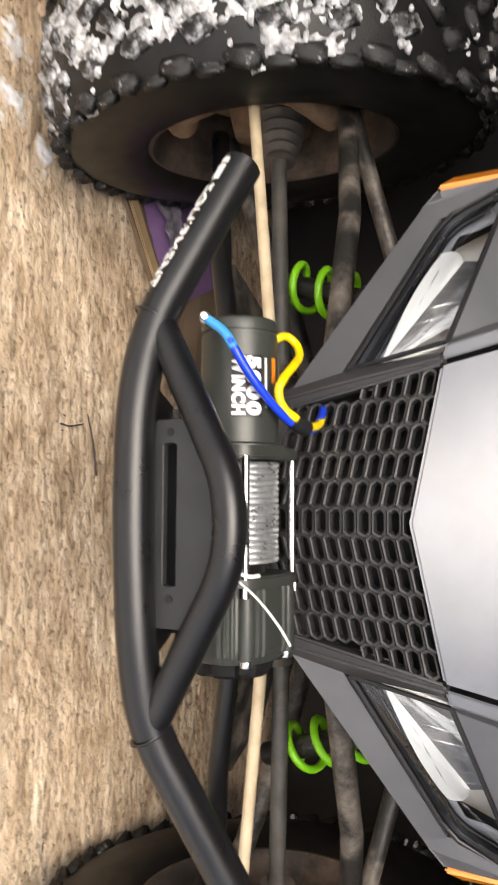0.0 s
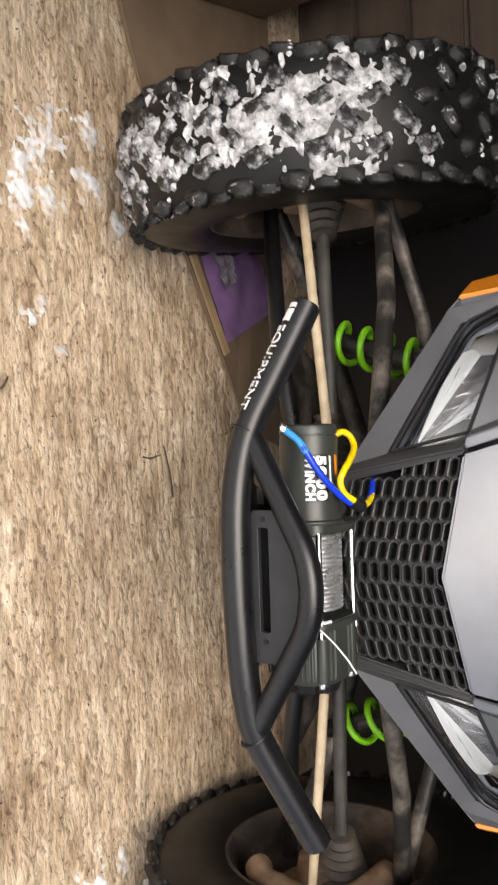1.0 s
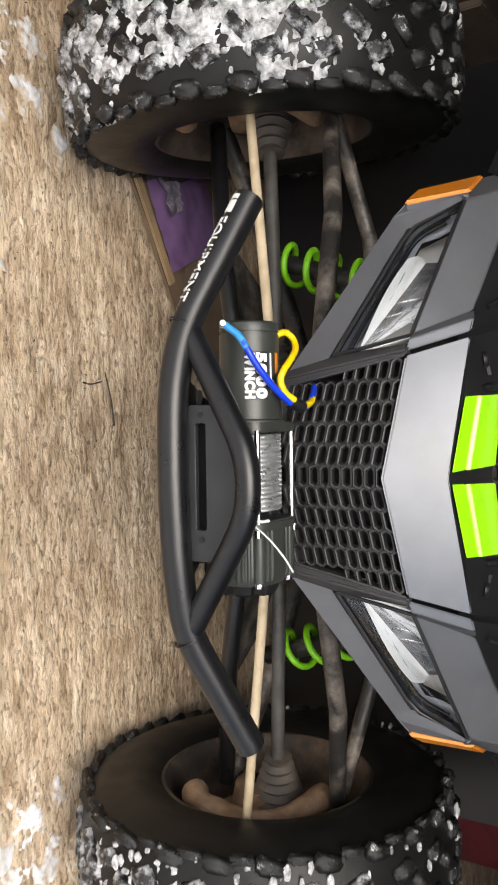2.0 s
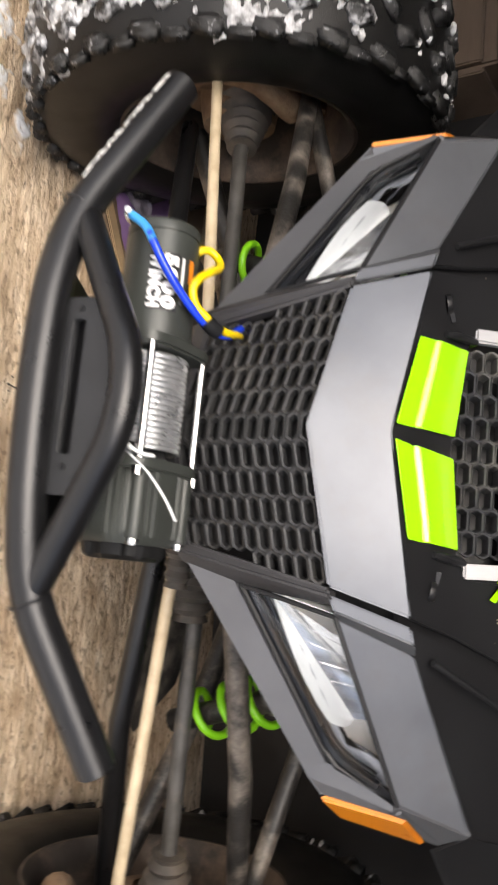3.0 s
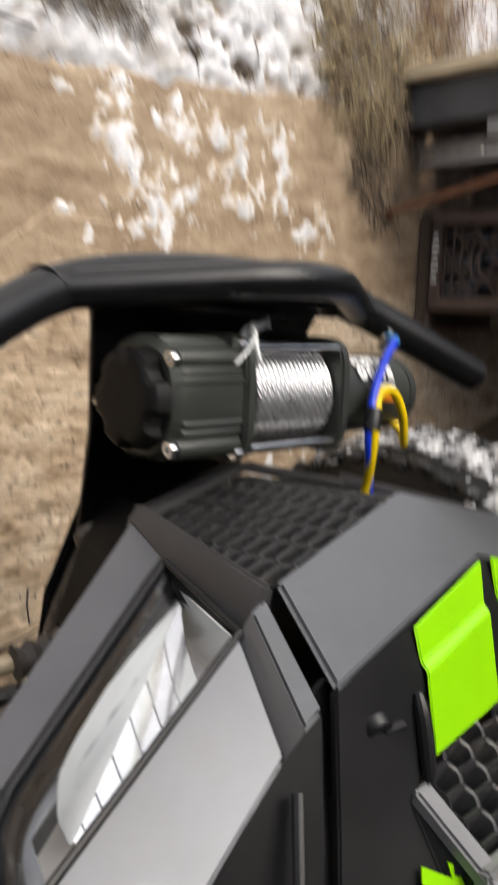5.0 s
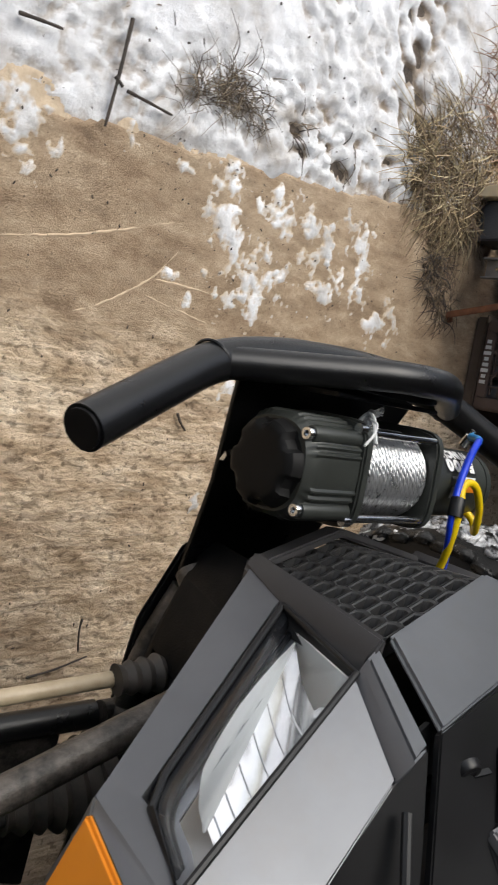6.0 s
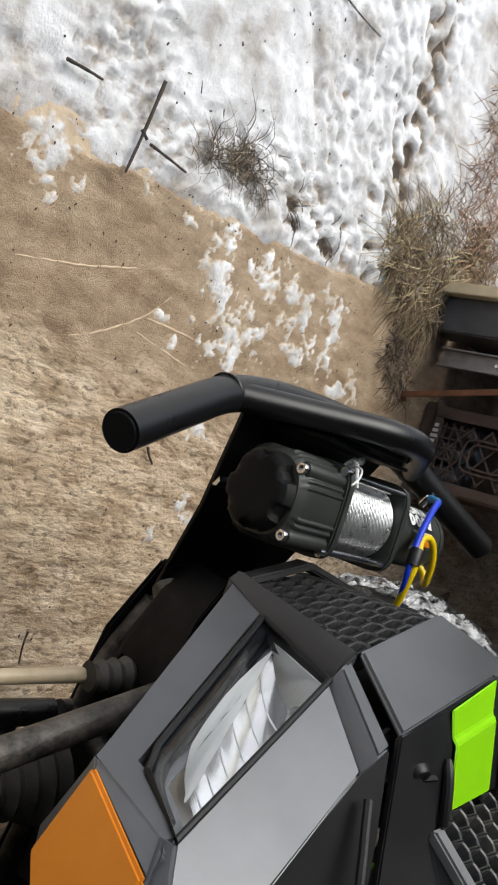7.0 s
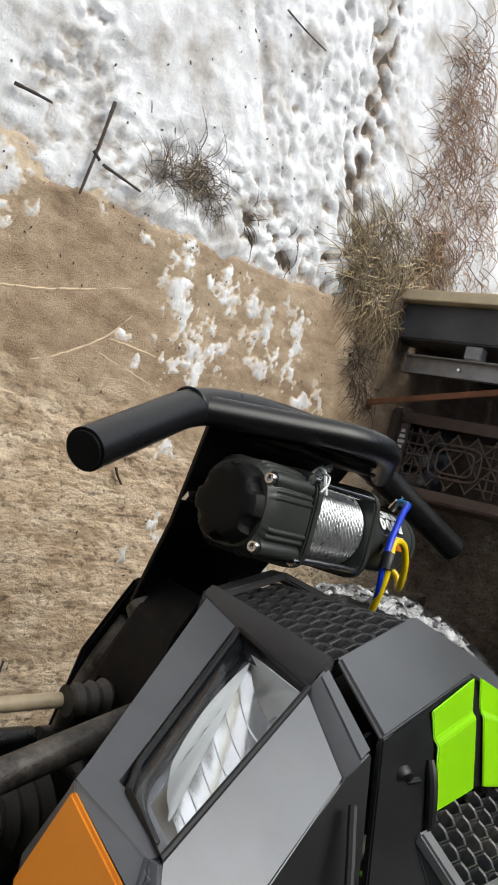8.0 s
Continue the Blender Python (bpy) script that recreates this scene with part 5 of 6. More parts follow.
def suspension(s):
    P = lambda *q: [mirror(p, s) for p in q]
    high, low = (0.472, 0.394) if s > 0 else (0.486, 0.415)
    part("tie_rod", tube(P((0.14, 0.828, high), (0.60, 0.879, low), (0.632, 0.90, low - 0.018)), 0.0074, 14), BEIGE, atv, "cream coloured steering tie rod")
    part("tie_rod_boot", boot(*P((0.05, 0.815, 0.496), (0.155, 0.8265, 0.479)), 0.022, 0.013, 8), BOOT, atv, "black ribbed rubber boot")
    part("half_shaft", tube(P((0.14, 0.975, 0.408), (0.50, 1.008, 0.380), (0.60, 1.04, 0.368)), 0.0115, 16), SHAFT, atv, "grey steel half shaft")
    part("shaft_boot", boot(*P((0.095, 0.966, 0.404), (0.20, 0.98, 0.395)), 0.046, 0.022, 6), BOOT, atv, "black ribbed rubber boot")
    part("shaft_boot", boot(*P((0.60, 1.028, 0.368), (0.508, 1.010, 0.380)), 0.046, 0.021, 6), BOOT, atv, "black ribbed rubber boot")
    part("lower_arm", tube(P((0.10, 0.905, 0.385), (0.34, 0.93, 0.335), (0.58, 1.03, 0.26)), 0.0145, 16), POWDER, atv, "black lower arm tube")
    part("lower_arm", tube(P((0.10, 1.20, 0.36), (0.34, 1.13, 0.32), (0.58, 1.05, 0.26)), 0.0165, 16), MUDDY, atv, "muddy black lower arm")
    part("upper_arm", tube(P((0.14, 0.80, 0.575), (0.36, 0.878, 0.56), (0.59, 1.04, 0.475)), 0.0135, 16), MUDDY, atv, "muddy black upper arm")
    part("upper_arm", tube(P((0.17, 1.10, 0.535), (0.36, 1.07, 0.53), (0.585, 1.045, 0.475)), 0.0125, 16), MUDDY, atv, "muddy black upper arm")
    part("arm_gusset", panel([P((0.13, 0.905, 0.378), (0.32, 0.93, 0.338), (0.36, 0.98, 0.322), (0.30, 1.06, 0.325), (0.13, 1.10, 0.352))], 0.004, 0.001, (0, 0, -1)), MUDDY, atv, "muddy black plate of the lower arm")
    a, b = V(mirror((0.345, 1.036, 0.345), s)), V(mirror((0.20, 1.036, 0.785), s))
    shock = part("shock_absorber", tube([a, a.lerp(b, 0.35), a.lerp(b, 0.351), b], [0.016, 0.016, 0.021, 0.021], 18), MUDDY, atv, "shock absorber with a lime green spring")
    side = (b - a).normalized().orthogonal().normalized()
    up = (b - a).normalized().cross(side)
    pts = []
    for i in range(9 * 22 + 1):
        t = i / 198
        g = t * 9 * 2 * math.pi
        pts.append(a.lerp(b, 0.08 + 0.84 * t) + (side * math.cos(g) + up * math.sin(g)) * 0.032)
    part("spring", tube(pts, 0.0058, 10), SPRING, shock, "lime green coil spring", smooth=60)


suspension(1)
suspension(-1)
# chassis front and inner body
for s in (1, -1):
    for path, r in ((rounded_path([(0.05 * s, 0.76, 0.435), (0.07 * s, 0.84, 0.41), (0.10 * s, 1.45, 0.33)], 0.06), 0.017), (rounded_path([(0.07 * s, 0.735, 0.46), (0.09 * s, 0.86, 0.60), (0.12 * s, 1.45, 0.66)], 0.06), 0.017),
                    ([(0.08 * s, 0.90, 0.40), (0.095 * s, 0.95, 0.605)], 0.014), ([(0.10 * s, 1.22, 0.34), (0.118 * s, 1.22, 0.64)], 0.014)):
        part("frame_tube", tube(path, r, 14), MUDDY, atv, "muddy black chassis tube")
for y, z in ((0.74, 0.445), (0.90, 0.395), (1.22, 0.355), (0.95, 0.608)):
    w = 0.05 if y < 0.8 else 0.1
    part("frame_tube", tube([(-w, y, z), (w, y, z)], 0.013, 12), MUDDY, atv, "muddy black chassis tube")
part("skid_plate", panel([[(-0.07, 0.71, 0.445), (0.07, 0.71, 0.445), (0.08, 0.80, 0.405), (-0.08, 0.80, 0.405)], [(-0.08, 0.80, 0.405), (0.08, 0.80, 0.405), (0.12, 1.5, 0.31), (-0.12, 1.5, 0.31)]], 0.008, 0.003, (0, 0.2, -1)), BLACK, atv, "black skid plate")
for s in (1, -1):
    part("front_fascia", panel([[mirror(p, s) for p in ((0.05, 0.70, 0.455), (0.088, 0.735, 0.47), (0.104, 0.80, 0.46), (0.096, 0.86, 0.43), (0.07, 0.83, 0.41))], [mirror(p, s) for p in ((0.05, 0.70, 0.455), (0.06, 0.705, 0.53), (0.106, 0.745, 0.545), (0.088, 0.735, 0.47))], [mirror(p, s) for p in ((0.088, 0.735, 0.47), (0.106, 0.745, 0.545), (0.128, 0.82, 0.55), (0.104, 0.80, 0.46))]], 0.01, 0.004, (0, 1, 0.2)), FLAP, atv, "black rubbery lower front cover")
    part("mud_guard", panel([[mirror(p, s) for p in ((0.10, 1.47, 0.10), (0.78, 1.50, 0.10), (0.76, 1.46, 0.70), (0.14, 1.43, 0.72))], [mirror(p, s) for p in ((0.14, 1.43, 0.72), (0.74, 1.46, 0.70), (0.70, 1.28, 0.83), (0.14, 1.22, 0.86))], [mirror(p, s) for p in ((0.14, 1.22, 0.86), (0.70, 1.28, 0.83), (0.56, 1.15, 0.835), (0.40, 1.02, 0.855), (0.14, 1.02, 0.87))]], 0.006, 0.004, (0, 0.7, 0.7)), BLACK, atv, "black plastic mud guard behind the wheel")
part("gearcase", box(pose(0, 1.0, 0.42), 0.17, 0.22, 0.15, 0.03), MUDDY, atv, "muddy front gearcase")
part("radiator", box(pose(0, 0.80, 0.66, -15), 0.26, 0.05, 0.20, 0.008), BLACK, atv, "black radiator behind the grille")
part("inner_body", box(pose(0, 1.22, 0.66), 0.30, 0.56, 0.28, 0.04), BLACK, atv, "black inner bodywork")


# ---- snow patches left on the slab ----
PATCHES = [(-0.382, 0.374, 0.078), (-0.299, 0.301, 0.058), (-0.405, 0.253, 0.055), (-0.518, 0.27, 0.052), (-0.624, 0.247, 0.048), (-0.292, 0.227, 0.04), (-0.635, 0.316, 0.055), (-0.56, 0.36, 0.04), (-0.746, 0.372, 0.04), (-0.70, 0.41, 0.03), (-0.087, 0.226, 0.016), (-0.189, 0.236, 0.024),
           (-0.20, 0.395, 0.022), (-0.239, 0.429, 0.016), (-0.373, 0.568, 0.03), (-0.38, 0.70, 0.025), (0.081, 0.271, 0.05), (0.115, 0.245, 0.035), (-0.601, 0.668, 0.085), (-0.66, 0.70, 0.06), (-0.704, 0.737, 0.06), (-0.597, 0.733, 0.055), (-0.73, 0.829, 0.042), (-0.631, 0.839, 0.045), (-0.566, 0.90, 0.032), (-0.389, 0.718, 0.024),
           (-0.331, 0.766, 0.020), (0.628, 0.801, 0.05), (0.60, 0.873, 0.034), (0.674, 0.747, 0.08), (0.741, 0.839, 0.06), (0.66, 0.69, 0.05)]


def patch_height(x, y):
    best = -1
    for px, py, r in PATCHES:
        d = math.hypot(x - px, y - py)
        if d < r * 1.6:
            best = max(best, 1 - d / r)
    if best < -0.9:
        return -1
    n = noise.fractal((x * 30, y * 30, 5), 0.8, 2.2, 4) + 0.6 * noise.noise((x * 110, y * 110, 2))
    return 0.0042 * (best * 0.95 - 0.48 + 1.2 * n) - 0.0008


patches = sheet("snow_patches", steps(-0.85, 0.85, 0.0042), steps(0.19, 0.98, 0.0042), lambda x, y: min(0.0022, max(-0.007, patch_height(x, y))), THINSNOW, lambda p: p[2] > -0.0065)
tagged(patches, "thin white snow scraps scattered on the slab", "snow", kind="stuff")

# ---- pale drag marks in the sand of the slab ----
MARKS = [[(0.112, 0.432), (0.049, 0.418), (-0.018, 0.4), (-0.089, 0.375), (-0.18, 0.342), (-0.223, 0.34)], [(0.015, 0.524), (-0.044, 0.501), (-0.087, 0.479), (-0.135, 0.448), (-0.165, 0.422), (-0.22, 0.354)], [(-0.14, 0.458), (-0.184, 0.466), (-0.249, 0.475), (-0.308, 0.484)], [(-0.161, 0.432), (-0.203, 0.431), (-0.274, 0.431)]]
bm = bmesh.new()
for pts in MARKS:
    path = spline([(x - 0.008, y - 0.018, 0.0) for x, y in pts], 14)
    path = [p + V((0, 0.0016 * noise.noise((p.x * 60, p.y * 60, 0)), -0.0030 + 0.0018 * noise.noise((p.x * 45, p.y * 45, 3)))) for p in path]
    add_tube(bm, path, [0.0026 * (0.5 + 0.5 * math.sin(math.pi * (i + 0.5) / len(path))) for i in range(len(path))], 8)
tagged(part("drag_marks", bm, SAND), "pale curved drag marks in the sand on the slab", "drag marks", kind="stuff")


# ---- sticks and twigs ----
def stick(pts, r, label):
    path = spline(pts, 4)
    k = len(path)
    rad = [r * (1 - 0.35 * i / k) * (1 + 0.12 * math.sin(i * 2.1)) for i in range(k)]
    bm = bmesh.new()
    add_tube(bm, path, rad, 8)
    return tagged(part("stick", bm, TWIG), label, "stick", "sticks on the snow")


stick([(-0.046, 0.077, 0.014), (-0.040, 0.153, 0.013), (-0.034, 0.229, 0.008)], 0.0032, "dark straight stick lying across the snow edge")
stick([(-0.058, 0.172, 0.012), (-0.10, 0.175, 0.014), (-0.142, 0.176, 0.010)], 0.0028, "short dark stick on the snow")
stick([(0.118, 0.139, 0.012), (0.085, 0.136, 0.014), (0.055, 0.133, 0.012)], 0.003, "short dark stick on the snow")
stick([(-0.035, 0.160, 0.012), (-0.048, 0.170, 0.014)], 0.0034, "stub of a dark twig on the snow")
stick([(-0.349, -0.268, 0.014), (-0.41, -0.262, 0.018), (-0.48, -0.267, 0.014)], 0.0018, "thin dark twig on the snow")
stick([(-0.255, 0.613, 0.006), (-0.262, 0.626, 0.008), (-0.278, 0.639, 0.005)], 0.0025, "dark bent twig on the slab")
stick([(-0.139, 0.948, 0.006), (-0.136, 0.968, 0.008), (-0.142, 1.0, 0.005)], 0.0018, "thin dark twig on the slab")
stick([(-0.057, 1.032, 0.006), (-0.104, 1.024, 0.007), (-0.160, 1.010, 0.005)], 0.0020, "long thin dark twig on the slab")
rnd = random.Random(21)
bm = bmesh.new()
for i in range(620):
    x, y = rnd.uniform(-0.95, 0.6), 0.20 + 0.8 * rnd.random() ** 1.6
    r = rnd.choice((0.0006, 0.0008, 0.0010, 0.0015))
    bmesh.ops.create_icosphere(bm, subdivisions=1, radius=1, matrix=pose(x, y, 0.0012, 0, 0, rnd.uniform(0, 180)) @ Matrix.Diagonal((r * rnd.uniform(1, 2.6), r, r * 0.7, 1)))
for i in range(110):
    x, y = rnd.uniform(-0.75, 0.15), rnd.uniform(-0.35, 0.18)
    r = rnd.choice((0.0009, 0.0013, 0.002))
    bmesh.ops.create_icosphere(bm, subdivisions=1, radius=1, matrix=pose(x, y, 0.008, 0, 0, rnd.uniform(0, 180)) @ Matrix.Diagonal((r * rnd.uniform(1, 2.6), r, r * 0.7, 1)))
tagged(part("grit", bm, TWIG), "dark grit and crumbs scattered over slab and snow", "grit", kind="stuff")


# ---- dry grass ----
def grass(places, n, ln, seed, mat, label, flat=0.5, thick=0.0012, base=-0.012):
    rnd = random.Random(seed)
    bm = bmesh.new()
    for i in range(n):
        cx, cy, rad, lean = rnd.choice(places)
        a = rnd.uniform(0, 2 * math.pi)
        d = rad * math.sqrt(rnd.random())
        x, y = cx + d * math.cos(a), cy + d * math.sin(a)
        b = math.radians(lean) + rnd.gauss(0, 1.4)
        l = ln * rnd.uniform(0.5, 1.25)
        lift = rnd.uniform(0.12, 1.0) * (1 - flat)
        p0 = V((x, y, base))
        dr = V((math.cos(b), math.sin(b), 0))
        curl = V((-math.sin(b), math.cos(b), 0)) * rnd.uniform(-0.22, 0.22)
        pts = [p0, p0 + dr * l * 0.3 + V((0, 0, l * (0.2 + 0.45 * lift))), p0 + (dr + curl * 0.5) * l * 0.65 + V((0, 0, l * (0.14 + 0.7 * lift))), p0 + (dr + curl) * l + V((0, 0, l * (0.05 + 0.55 * lift)))]
        path = spline(pts, 2)
        r0 = rnd.uniform(0.6, 1.5) * thick
        add_tube(bm, path, [r0 * (1 - 0.75 * k / len(path)) for k in range(len(path))], 3, caps=False)
    return tagged(part("dry_grass", bm, mat), label, "grass", kind="stuff")


grass([(-0.185, 0.118, 0.016, 10), (-0.215, 0.105, 0.022, 200), (-0.245, 0.118, 0.030, 150), (-0.285, 0.095, 0.020, 175), (-0.255, 0.085, 0.020, 250), (-0.315, 0.12, 0.03, 180)], 330, 0.034, 1, TUFT, "small brown tuft of dead grass in the snow", 0.97, 0.0008, 0.002)
grass([(-0.215, 0.105, 0.05, 200), (-0.26, 0.06, 0.06, 250), (-0.31, 0.09, 0.05, 180), (-0.17, 0.13, 0.04, 0)], 46, 0.058, 9, TUFT, "loose brown stalks round the tuft in the snow", 0.93, 0.0007, 0.006)
grass([(-0.87, 0.06, 0.06, 20), (-0.90, 0.00, 0.08, 30), (-0.81, 0.04, 0.06, 60), (-0.95, 0.07, 0.05, 20), (-0.89, -0.04, 0.08, 20), (-0.99, 0.00, 0.06, 60), (-0.79, 0.075, 0.04, 150), (-1.04, -0.04, 0.05, 60), (-1.12, -0.07, 0.06, 50), (-0.86, 0.11, 0.045, 110), (-0.93, 0.11, 0.045, 100), (-0.75, 0.03, 0.05, 180)], 1600, 0.115, 2, STRAW, "tangle of dry yellow grass at the doorway", 0.76, 0.0012)
grass([(-0.90, 0.20, 0.05, 100), (-0.86, 0.19, 0.05, 120), (-0.88, 0.26, 0.04, 80), (-0.94, 0.30, 0.04, 60)], 260, 0.07, 3, STRAW2, "dark dead grass along the wall", 0.6)
grass([(-1.03, -0.42, 0.10, 60), (-1.06, -0.30, 0.12, 60), (-1.03, -0.18, 0.10, 40), (-1.10, -0.10, 0.10, 40), (-1.18, -0.38, 0.14, 60), (-1.03, -0.56, 0.09, 90), (-1.25, -0.2, 0.12, 60)], 950, 0.11, 4, RUSSET, "reddish-brown dry grass outside the shed wall", 0.5, 0.0013)
grass([(-0.42, 0.10, 0.02, 90), (-0.30, 0.05, 0.04, 80), (-0.55, 0.1, 0.03, 30), (-0.13, 0.02, 0.05, 40)], 46, 0.06, 6, STRAW2, "stray stalks lying on the snow", 0.85)

# ---- crate, bar and boards in the corner by the door ----
crate = thing("plastic_crate", -1.18, 0.41, 0, "dark brown lattice plastic crate beside the door post", "crate")
cx0, cy0, cy1, cz0, cz1 = -1.085, 0.310, 0.505, 0.036, 0.346
bm = bmesh.new()
for y in (cy0, cy1):
    add_box(bm, pose(cx0 - 0.14, y, (cz0 + cz1) / 2), 0.28, 0.008, cz1 - cz0)
for z in (cz0, cz1):
    add_box(bm, pose(cx0 - 0.14, (cy0 + cy1) / 2, z), 0.28, cy1 - cy0, 0.008)
part("crate_wall", soft_edges(bm, 0.0015), CRATE, crate)
bm = bmesh.new()
for y in (cy0 + 0.012, cy1 - 0.012):
    add_box(bm, pose(cx0, y, (cz0 + cz1) / 2), 0.012, 0.024, cz1 - cz0)
for z in (cz0 + 0.012, cz1 - 0.012):
    add_box(bm, pose(cx0, (cy0 + cy1) / 2, z), 0.012, cy1 - cy0 - 0.05, 0.024)
part("rim", soft_edges(bm, 0.002), CRATE, crate)
for i in range(5):
    z = cz0 + 0.03 + i * 0.05
    for sgn in (1, -1):
        part("lattice_bar", box(pose(cx0 - 0.004, (cy0 + cy1) / 2, z + 0.02, 38 * sgn, 0, 0), 0.006, 0.17, 0.004, 0.001), CRATE, crate)
for r in (0.040, 0.029):
    ring = [(cx0 + 0.003, (cy0 + cy1) / 2 + r * math.copysign(abs(math.cos(a)) ** 0.45, math.cos(a)), 0.196 + 1.6 * r * math.copysign(abs(math.sin(a)) ** 0.45, math.sin(a))) for a in (2 * math.pi * k / 40 for k in range(41))]
    part("handle_ring", tube(ring, 0.0026, 6), CRATE, crate)
for i in range(5):
    part("rib", box(pose(cx0 - 0.002, cy0 + 0.045 + 0.025 * i, 0.296), 0.007, 0.003, 0.075, 0.001), CRATE, crate)
    part("rib", box(pose(cx0 - 0.002, cy0 + 0.045 + 0.025 * i, 0.084), 0.007, 0.003, 0.08, 0.001), CRATE, crate)
for z in (0.066, 0.086, 0.106, 0.281, 0.301):
    part("rib", box(pose(cx0 - 0.0035, (cy0 + cy1) / 2, z), 0.006, 0.13, 0.003, 0.001), CRATE, crate)
for i in range(8):
    part("print_mark", box(pose(cx0 + 0.0075, cy0 + 0.045 + 0.013 * i, cz0 + 0.012), 0.002, 0.008, 0.010 + 0.004 * (i % 3), 0), WHITE, crate, "white illegible print")
jar = thing("glass_jar", -1.12, 0.41, 0.040, "small dusty glass jar inside the plastic crate", "jar", "jars in the crate")
part("jar_body", lathe([(0, 0), (0.022, 0), (0.025, 0.004), (0.025, 0.05), (0.018, 0.058), (0.018, 0.066), (0.016, 0.066), (0.016, 0.056), (0.022, 0.048), (0.022, 0.005), (0, 0.005)], pose(-1.12, 0.41, 0.040), 20), SILVER, jar)
part("lid", lathe([(0, 0.078), (0.018, 0.078), (0.0195, 0.075), (0.0195, 0.064), (0.0185, 0.064)], pose(-1.12, 0.41, 0.040), 20), ZINC, jar, "dull metal lid")
for jx, jy, jr in ((-1.15, 0.35, 30), (-1.17, 0.44, 80), (-1.13, 0.465, 130), (-1.20, 0.39, 200)):
    copy_thing(jar, pose(jx, jy, 0.040, 0, 0, jr))
under = thing("storage_box", -1.2, 0.42, 0, "flat dark old wooden box under the crate", "box")
part("box_body", box(pose(-1.22, 0.42, 0.0145), 0.27, 0.24, 0.029, 0.004), OLDWOOD, under)
part("box_lid", box(pose(-1.22, 0.42, 0.0305), 0.28, 0.25, 0.003, 0.001), OLDWOOD, under)
bar = thing("rusty_bar", -0.96, 0.31, 0.03, "thin rusty flat steel bar leaning by the crate", "steel bar")
part("bar", box(Matrix.Translation((-0.966, 0.268, 0.24)) @ pose(0, 0, 0, 13, -4, 0), 0.004, 0.014, 0.48, 0.001), RUSTROD, bar)
part("bar_end", box(Matrix.Translation((-0.966, 0.326, 0.006)) @ pose(0, 0, 0, 13, -4, 0), 0.006, 0.018, 0.012, 0.001), RUSTROD, bar)

# ---- cardboard and printed sack on the floor beside the wheel ----
edge = [(-1.5, 0.75), (-1.0, 0.915), (-0.878, 0.964), (-0.569, 1.079), (-0.462, 1.138), (-0.369, 1.190), (-0.262, 1.250), (-0.19, 1.285), (-0.15, 1.42), (-1.5, 1.42)]
bm = bmesh.new()
lo = [bm.verts.new((x, y, 0.004)) for x, y in edge]
hi = [bm.verts.new((x, y, 0.011 + 0.004 * math.sin(i * 2.0))) for i, (x, y) in enumerate(edge)]
for i in range(len(edge)):
    j = (i + 1) % len(edge)
    bm.faces.new((lo[i], lo[j], hi[j], hi[i]))
bm.faces.new(hi)
bm.faces.new(lo[::-1])
card = part("cardboard_sheet", bm, CARD, smooth=0)
tagged(card, "flattened brown cardboard lying on the slab", "cardboard")
part("torn_edge", box(Matrix.Translation((-0.466, 1.146, 0.019)) @ pose(0, 0, 0, 0, 0, 28.5), 0.26, 0.022, 0.006, 0.002), CARD_RIM, card, "pale yellowish torn edge")
sack = sheet("printed_sack", steps(-0.30, 0.0, 0.008), steps(0.0, 0.21, 0.008), lambda u, v: 0.019 + 0.010 * max(0, 1 - ((u + 0.15) / 0.15) ** 4) * max(0, 1 - ((v - 0.105) / 0.105) ** 4) + 0.006 * fbm(u, v, 22, 3.0), PURPLE)
sack.matrix_world = pose(-0.372, 1.214, 0, 0, 0, 26)
tagged(sack, "crumpled purple printed plastic sack on cardboard", "sack")
film = sheet("plastic_film", steps(-0.05, 0.04, 0.006), steps(-0.025, 0.03, 0.006), lambda u, v: 0.030 + 0.012 * max(0, 1 - (u / 0.05) ** 4) + 0.014 * fbm(u, v, 40, 8.0), BAG)
film.matrix_world = pose(-0.53, 1.185, 0, 0, 0, 30)
tagged(film, "crumpled cloudy plastic film lying on the sack", "plastic film")
box1 = thing("cardboard_box", -1.25, 1.2, 0, "closed brown cardboard box on the floor", "box")
part("box_body", box(pose(-1.35, 1.15, 0.19, 0, 0, 12), 0.5, 0.4, 0.36, 0.004), CARD, box1)
part("flap", box(pose(-1.35, 1.05, 0.374, 0, 0, 12), 0.49, 0.19, 0.005, 0.001), CARD, box1)
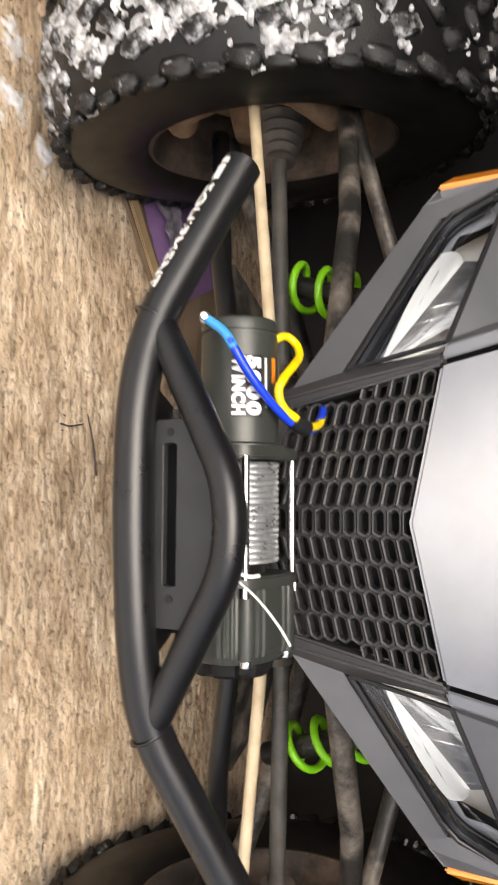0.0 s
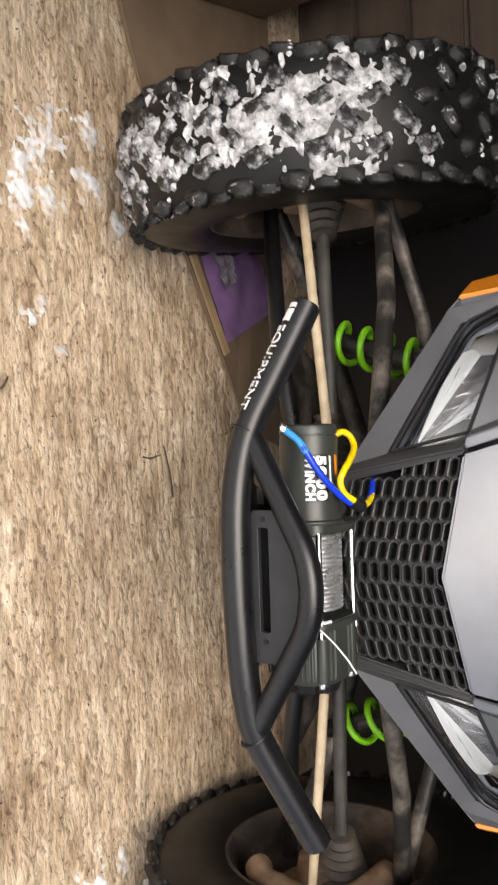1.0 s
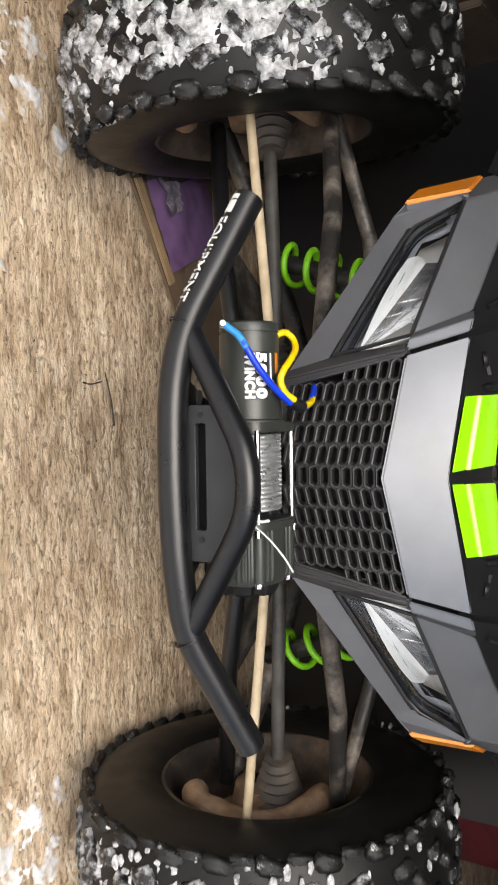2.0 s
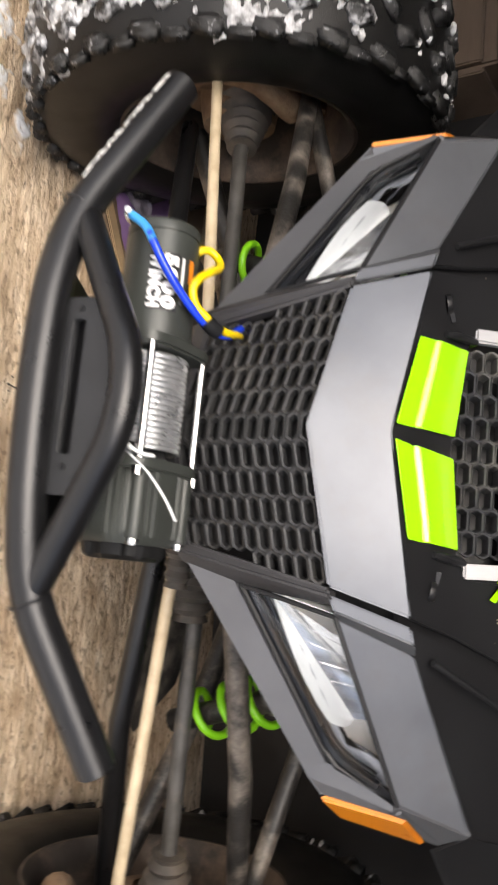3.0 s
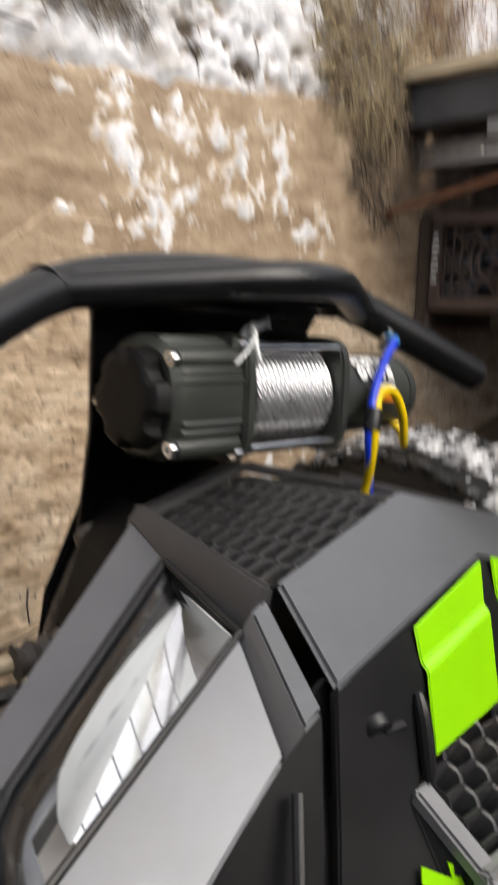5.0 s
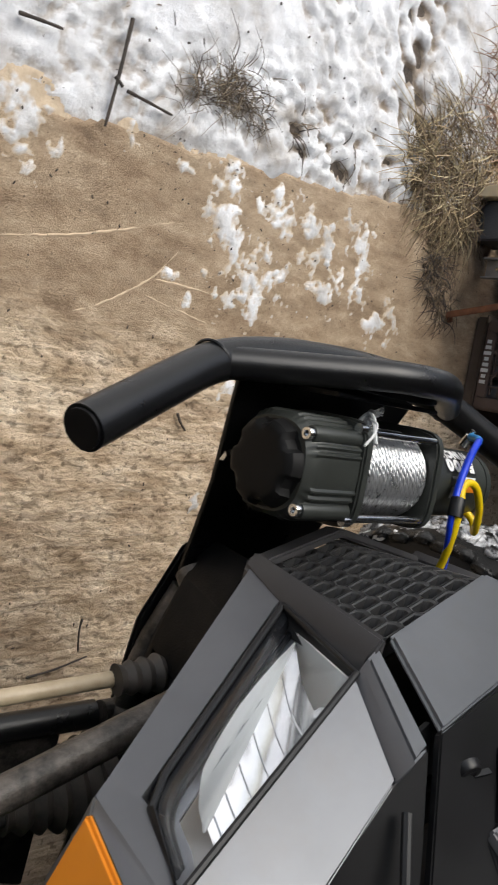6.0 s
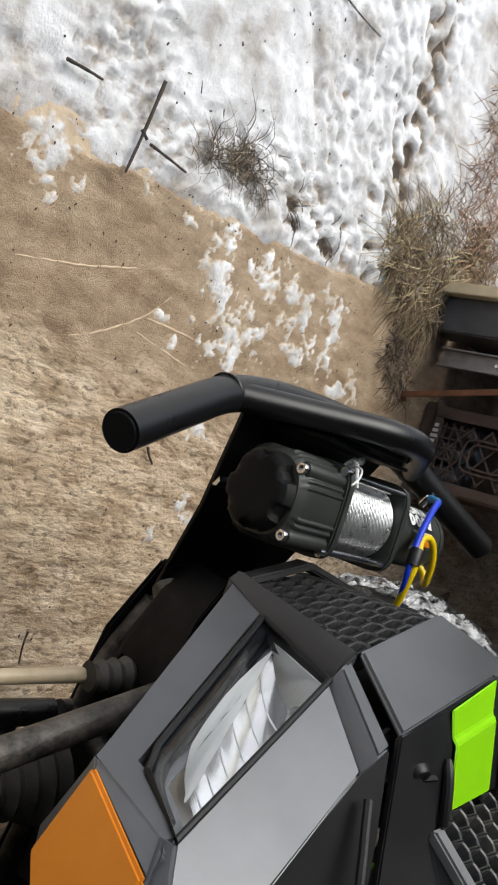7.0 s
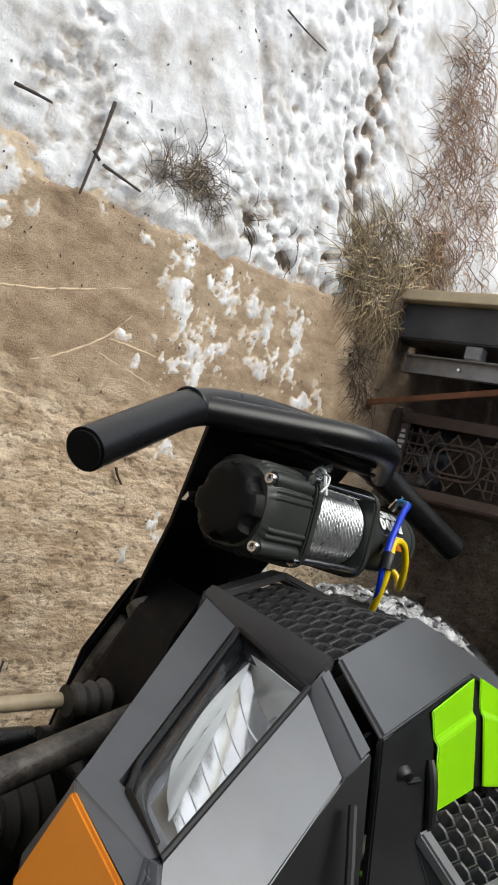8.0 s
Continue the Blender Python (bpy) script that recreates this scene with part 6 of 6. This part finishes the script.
part("flap", box(pose(-1.35, 1.25, 0.374, 0, 0, 12), 0.49, 0.19, 0.005, 0.001), CARD, box1)
can = thing("fuel_can", 1.5, 3.0, 0, "dark red fuel can on the floor at the back", "can")
part("can_body", box(pose(1.5, 3.0, 0.19), 0.32, 0.18, 0.36, 0.03), DARKRED, can)
part("can_cap", lathe([(0, 0.05), (0.025, 0.05), (0.028, 0.04), (0.028, 0)], pose(1.42, 3.0, 0.37), 20), BLACK, can)
part("can_handle", tube(rounded_path([(1.46, 3.0, 0.365), (1.46, 3.0, 0.42), (1.6, 3.0, 0.42), (1.6, 3.0, 0.365)], 0.02), 0.01, 10), DARKRED, can)

chest = thing("wooden_chest", -1.4, 1.85, 0, "dark old wooden chest standing behind the wheel", "chest")
part("chest_body", box(pose(-1.42, 1.85, 0.30), 0.96, 0.56, 0.60, 0.006), OLDWOOD, chest)
part("chest_lid", box(pose(-1.42, 1.85, 0.62), 1.0, 0.6, 0.036, 0.005), OLDWOOD, chest)
for i in range(4):
    part("slat", box(pose(-0.936, 1.85, 0.10 + 0.135 * i), 0.014, 0.55, 0.12, 0.003), OLDWOOD, chest)
    part("slat", box(pose(-1.42, 1.566, 0.10 + 0.135 * i), 0.95, 0.014, 0.12, 0.003), OLDWOOD, chest)

# ---- crumbs on the hood ----
rnd = random.Random(77)
bm = bmesh.new()
for i in range(46):
    side = rnd.choice((1, -1))
    a, b = rnd.random(), rnd.random()
    p = V(T1).lerp(V(T2), a * 0.8).lerp(V(QT).lerp(V(PT), a * 0.8), b)
    sc = rnd.choice((0.0005, 0.0007, 0.0007, 0.0016))
    bmesh.ops.create_icosphere(bm, subdivisions=1, radius=1, matrix=pose(p.x * side, p.y, p.z + 0.0012, rnd.uniform(0, 90), 0, rnd.uniform(0, 180)) @ Matrix.Diagonal((sc * rnd.uniform(1, 2.5), sc, sc * 0.8, 1)))
tagged(part("crumbs", bm, BEIGE), "pale crumbs of dirt lying on the black hood", "dirt", kind="stuff")
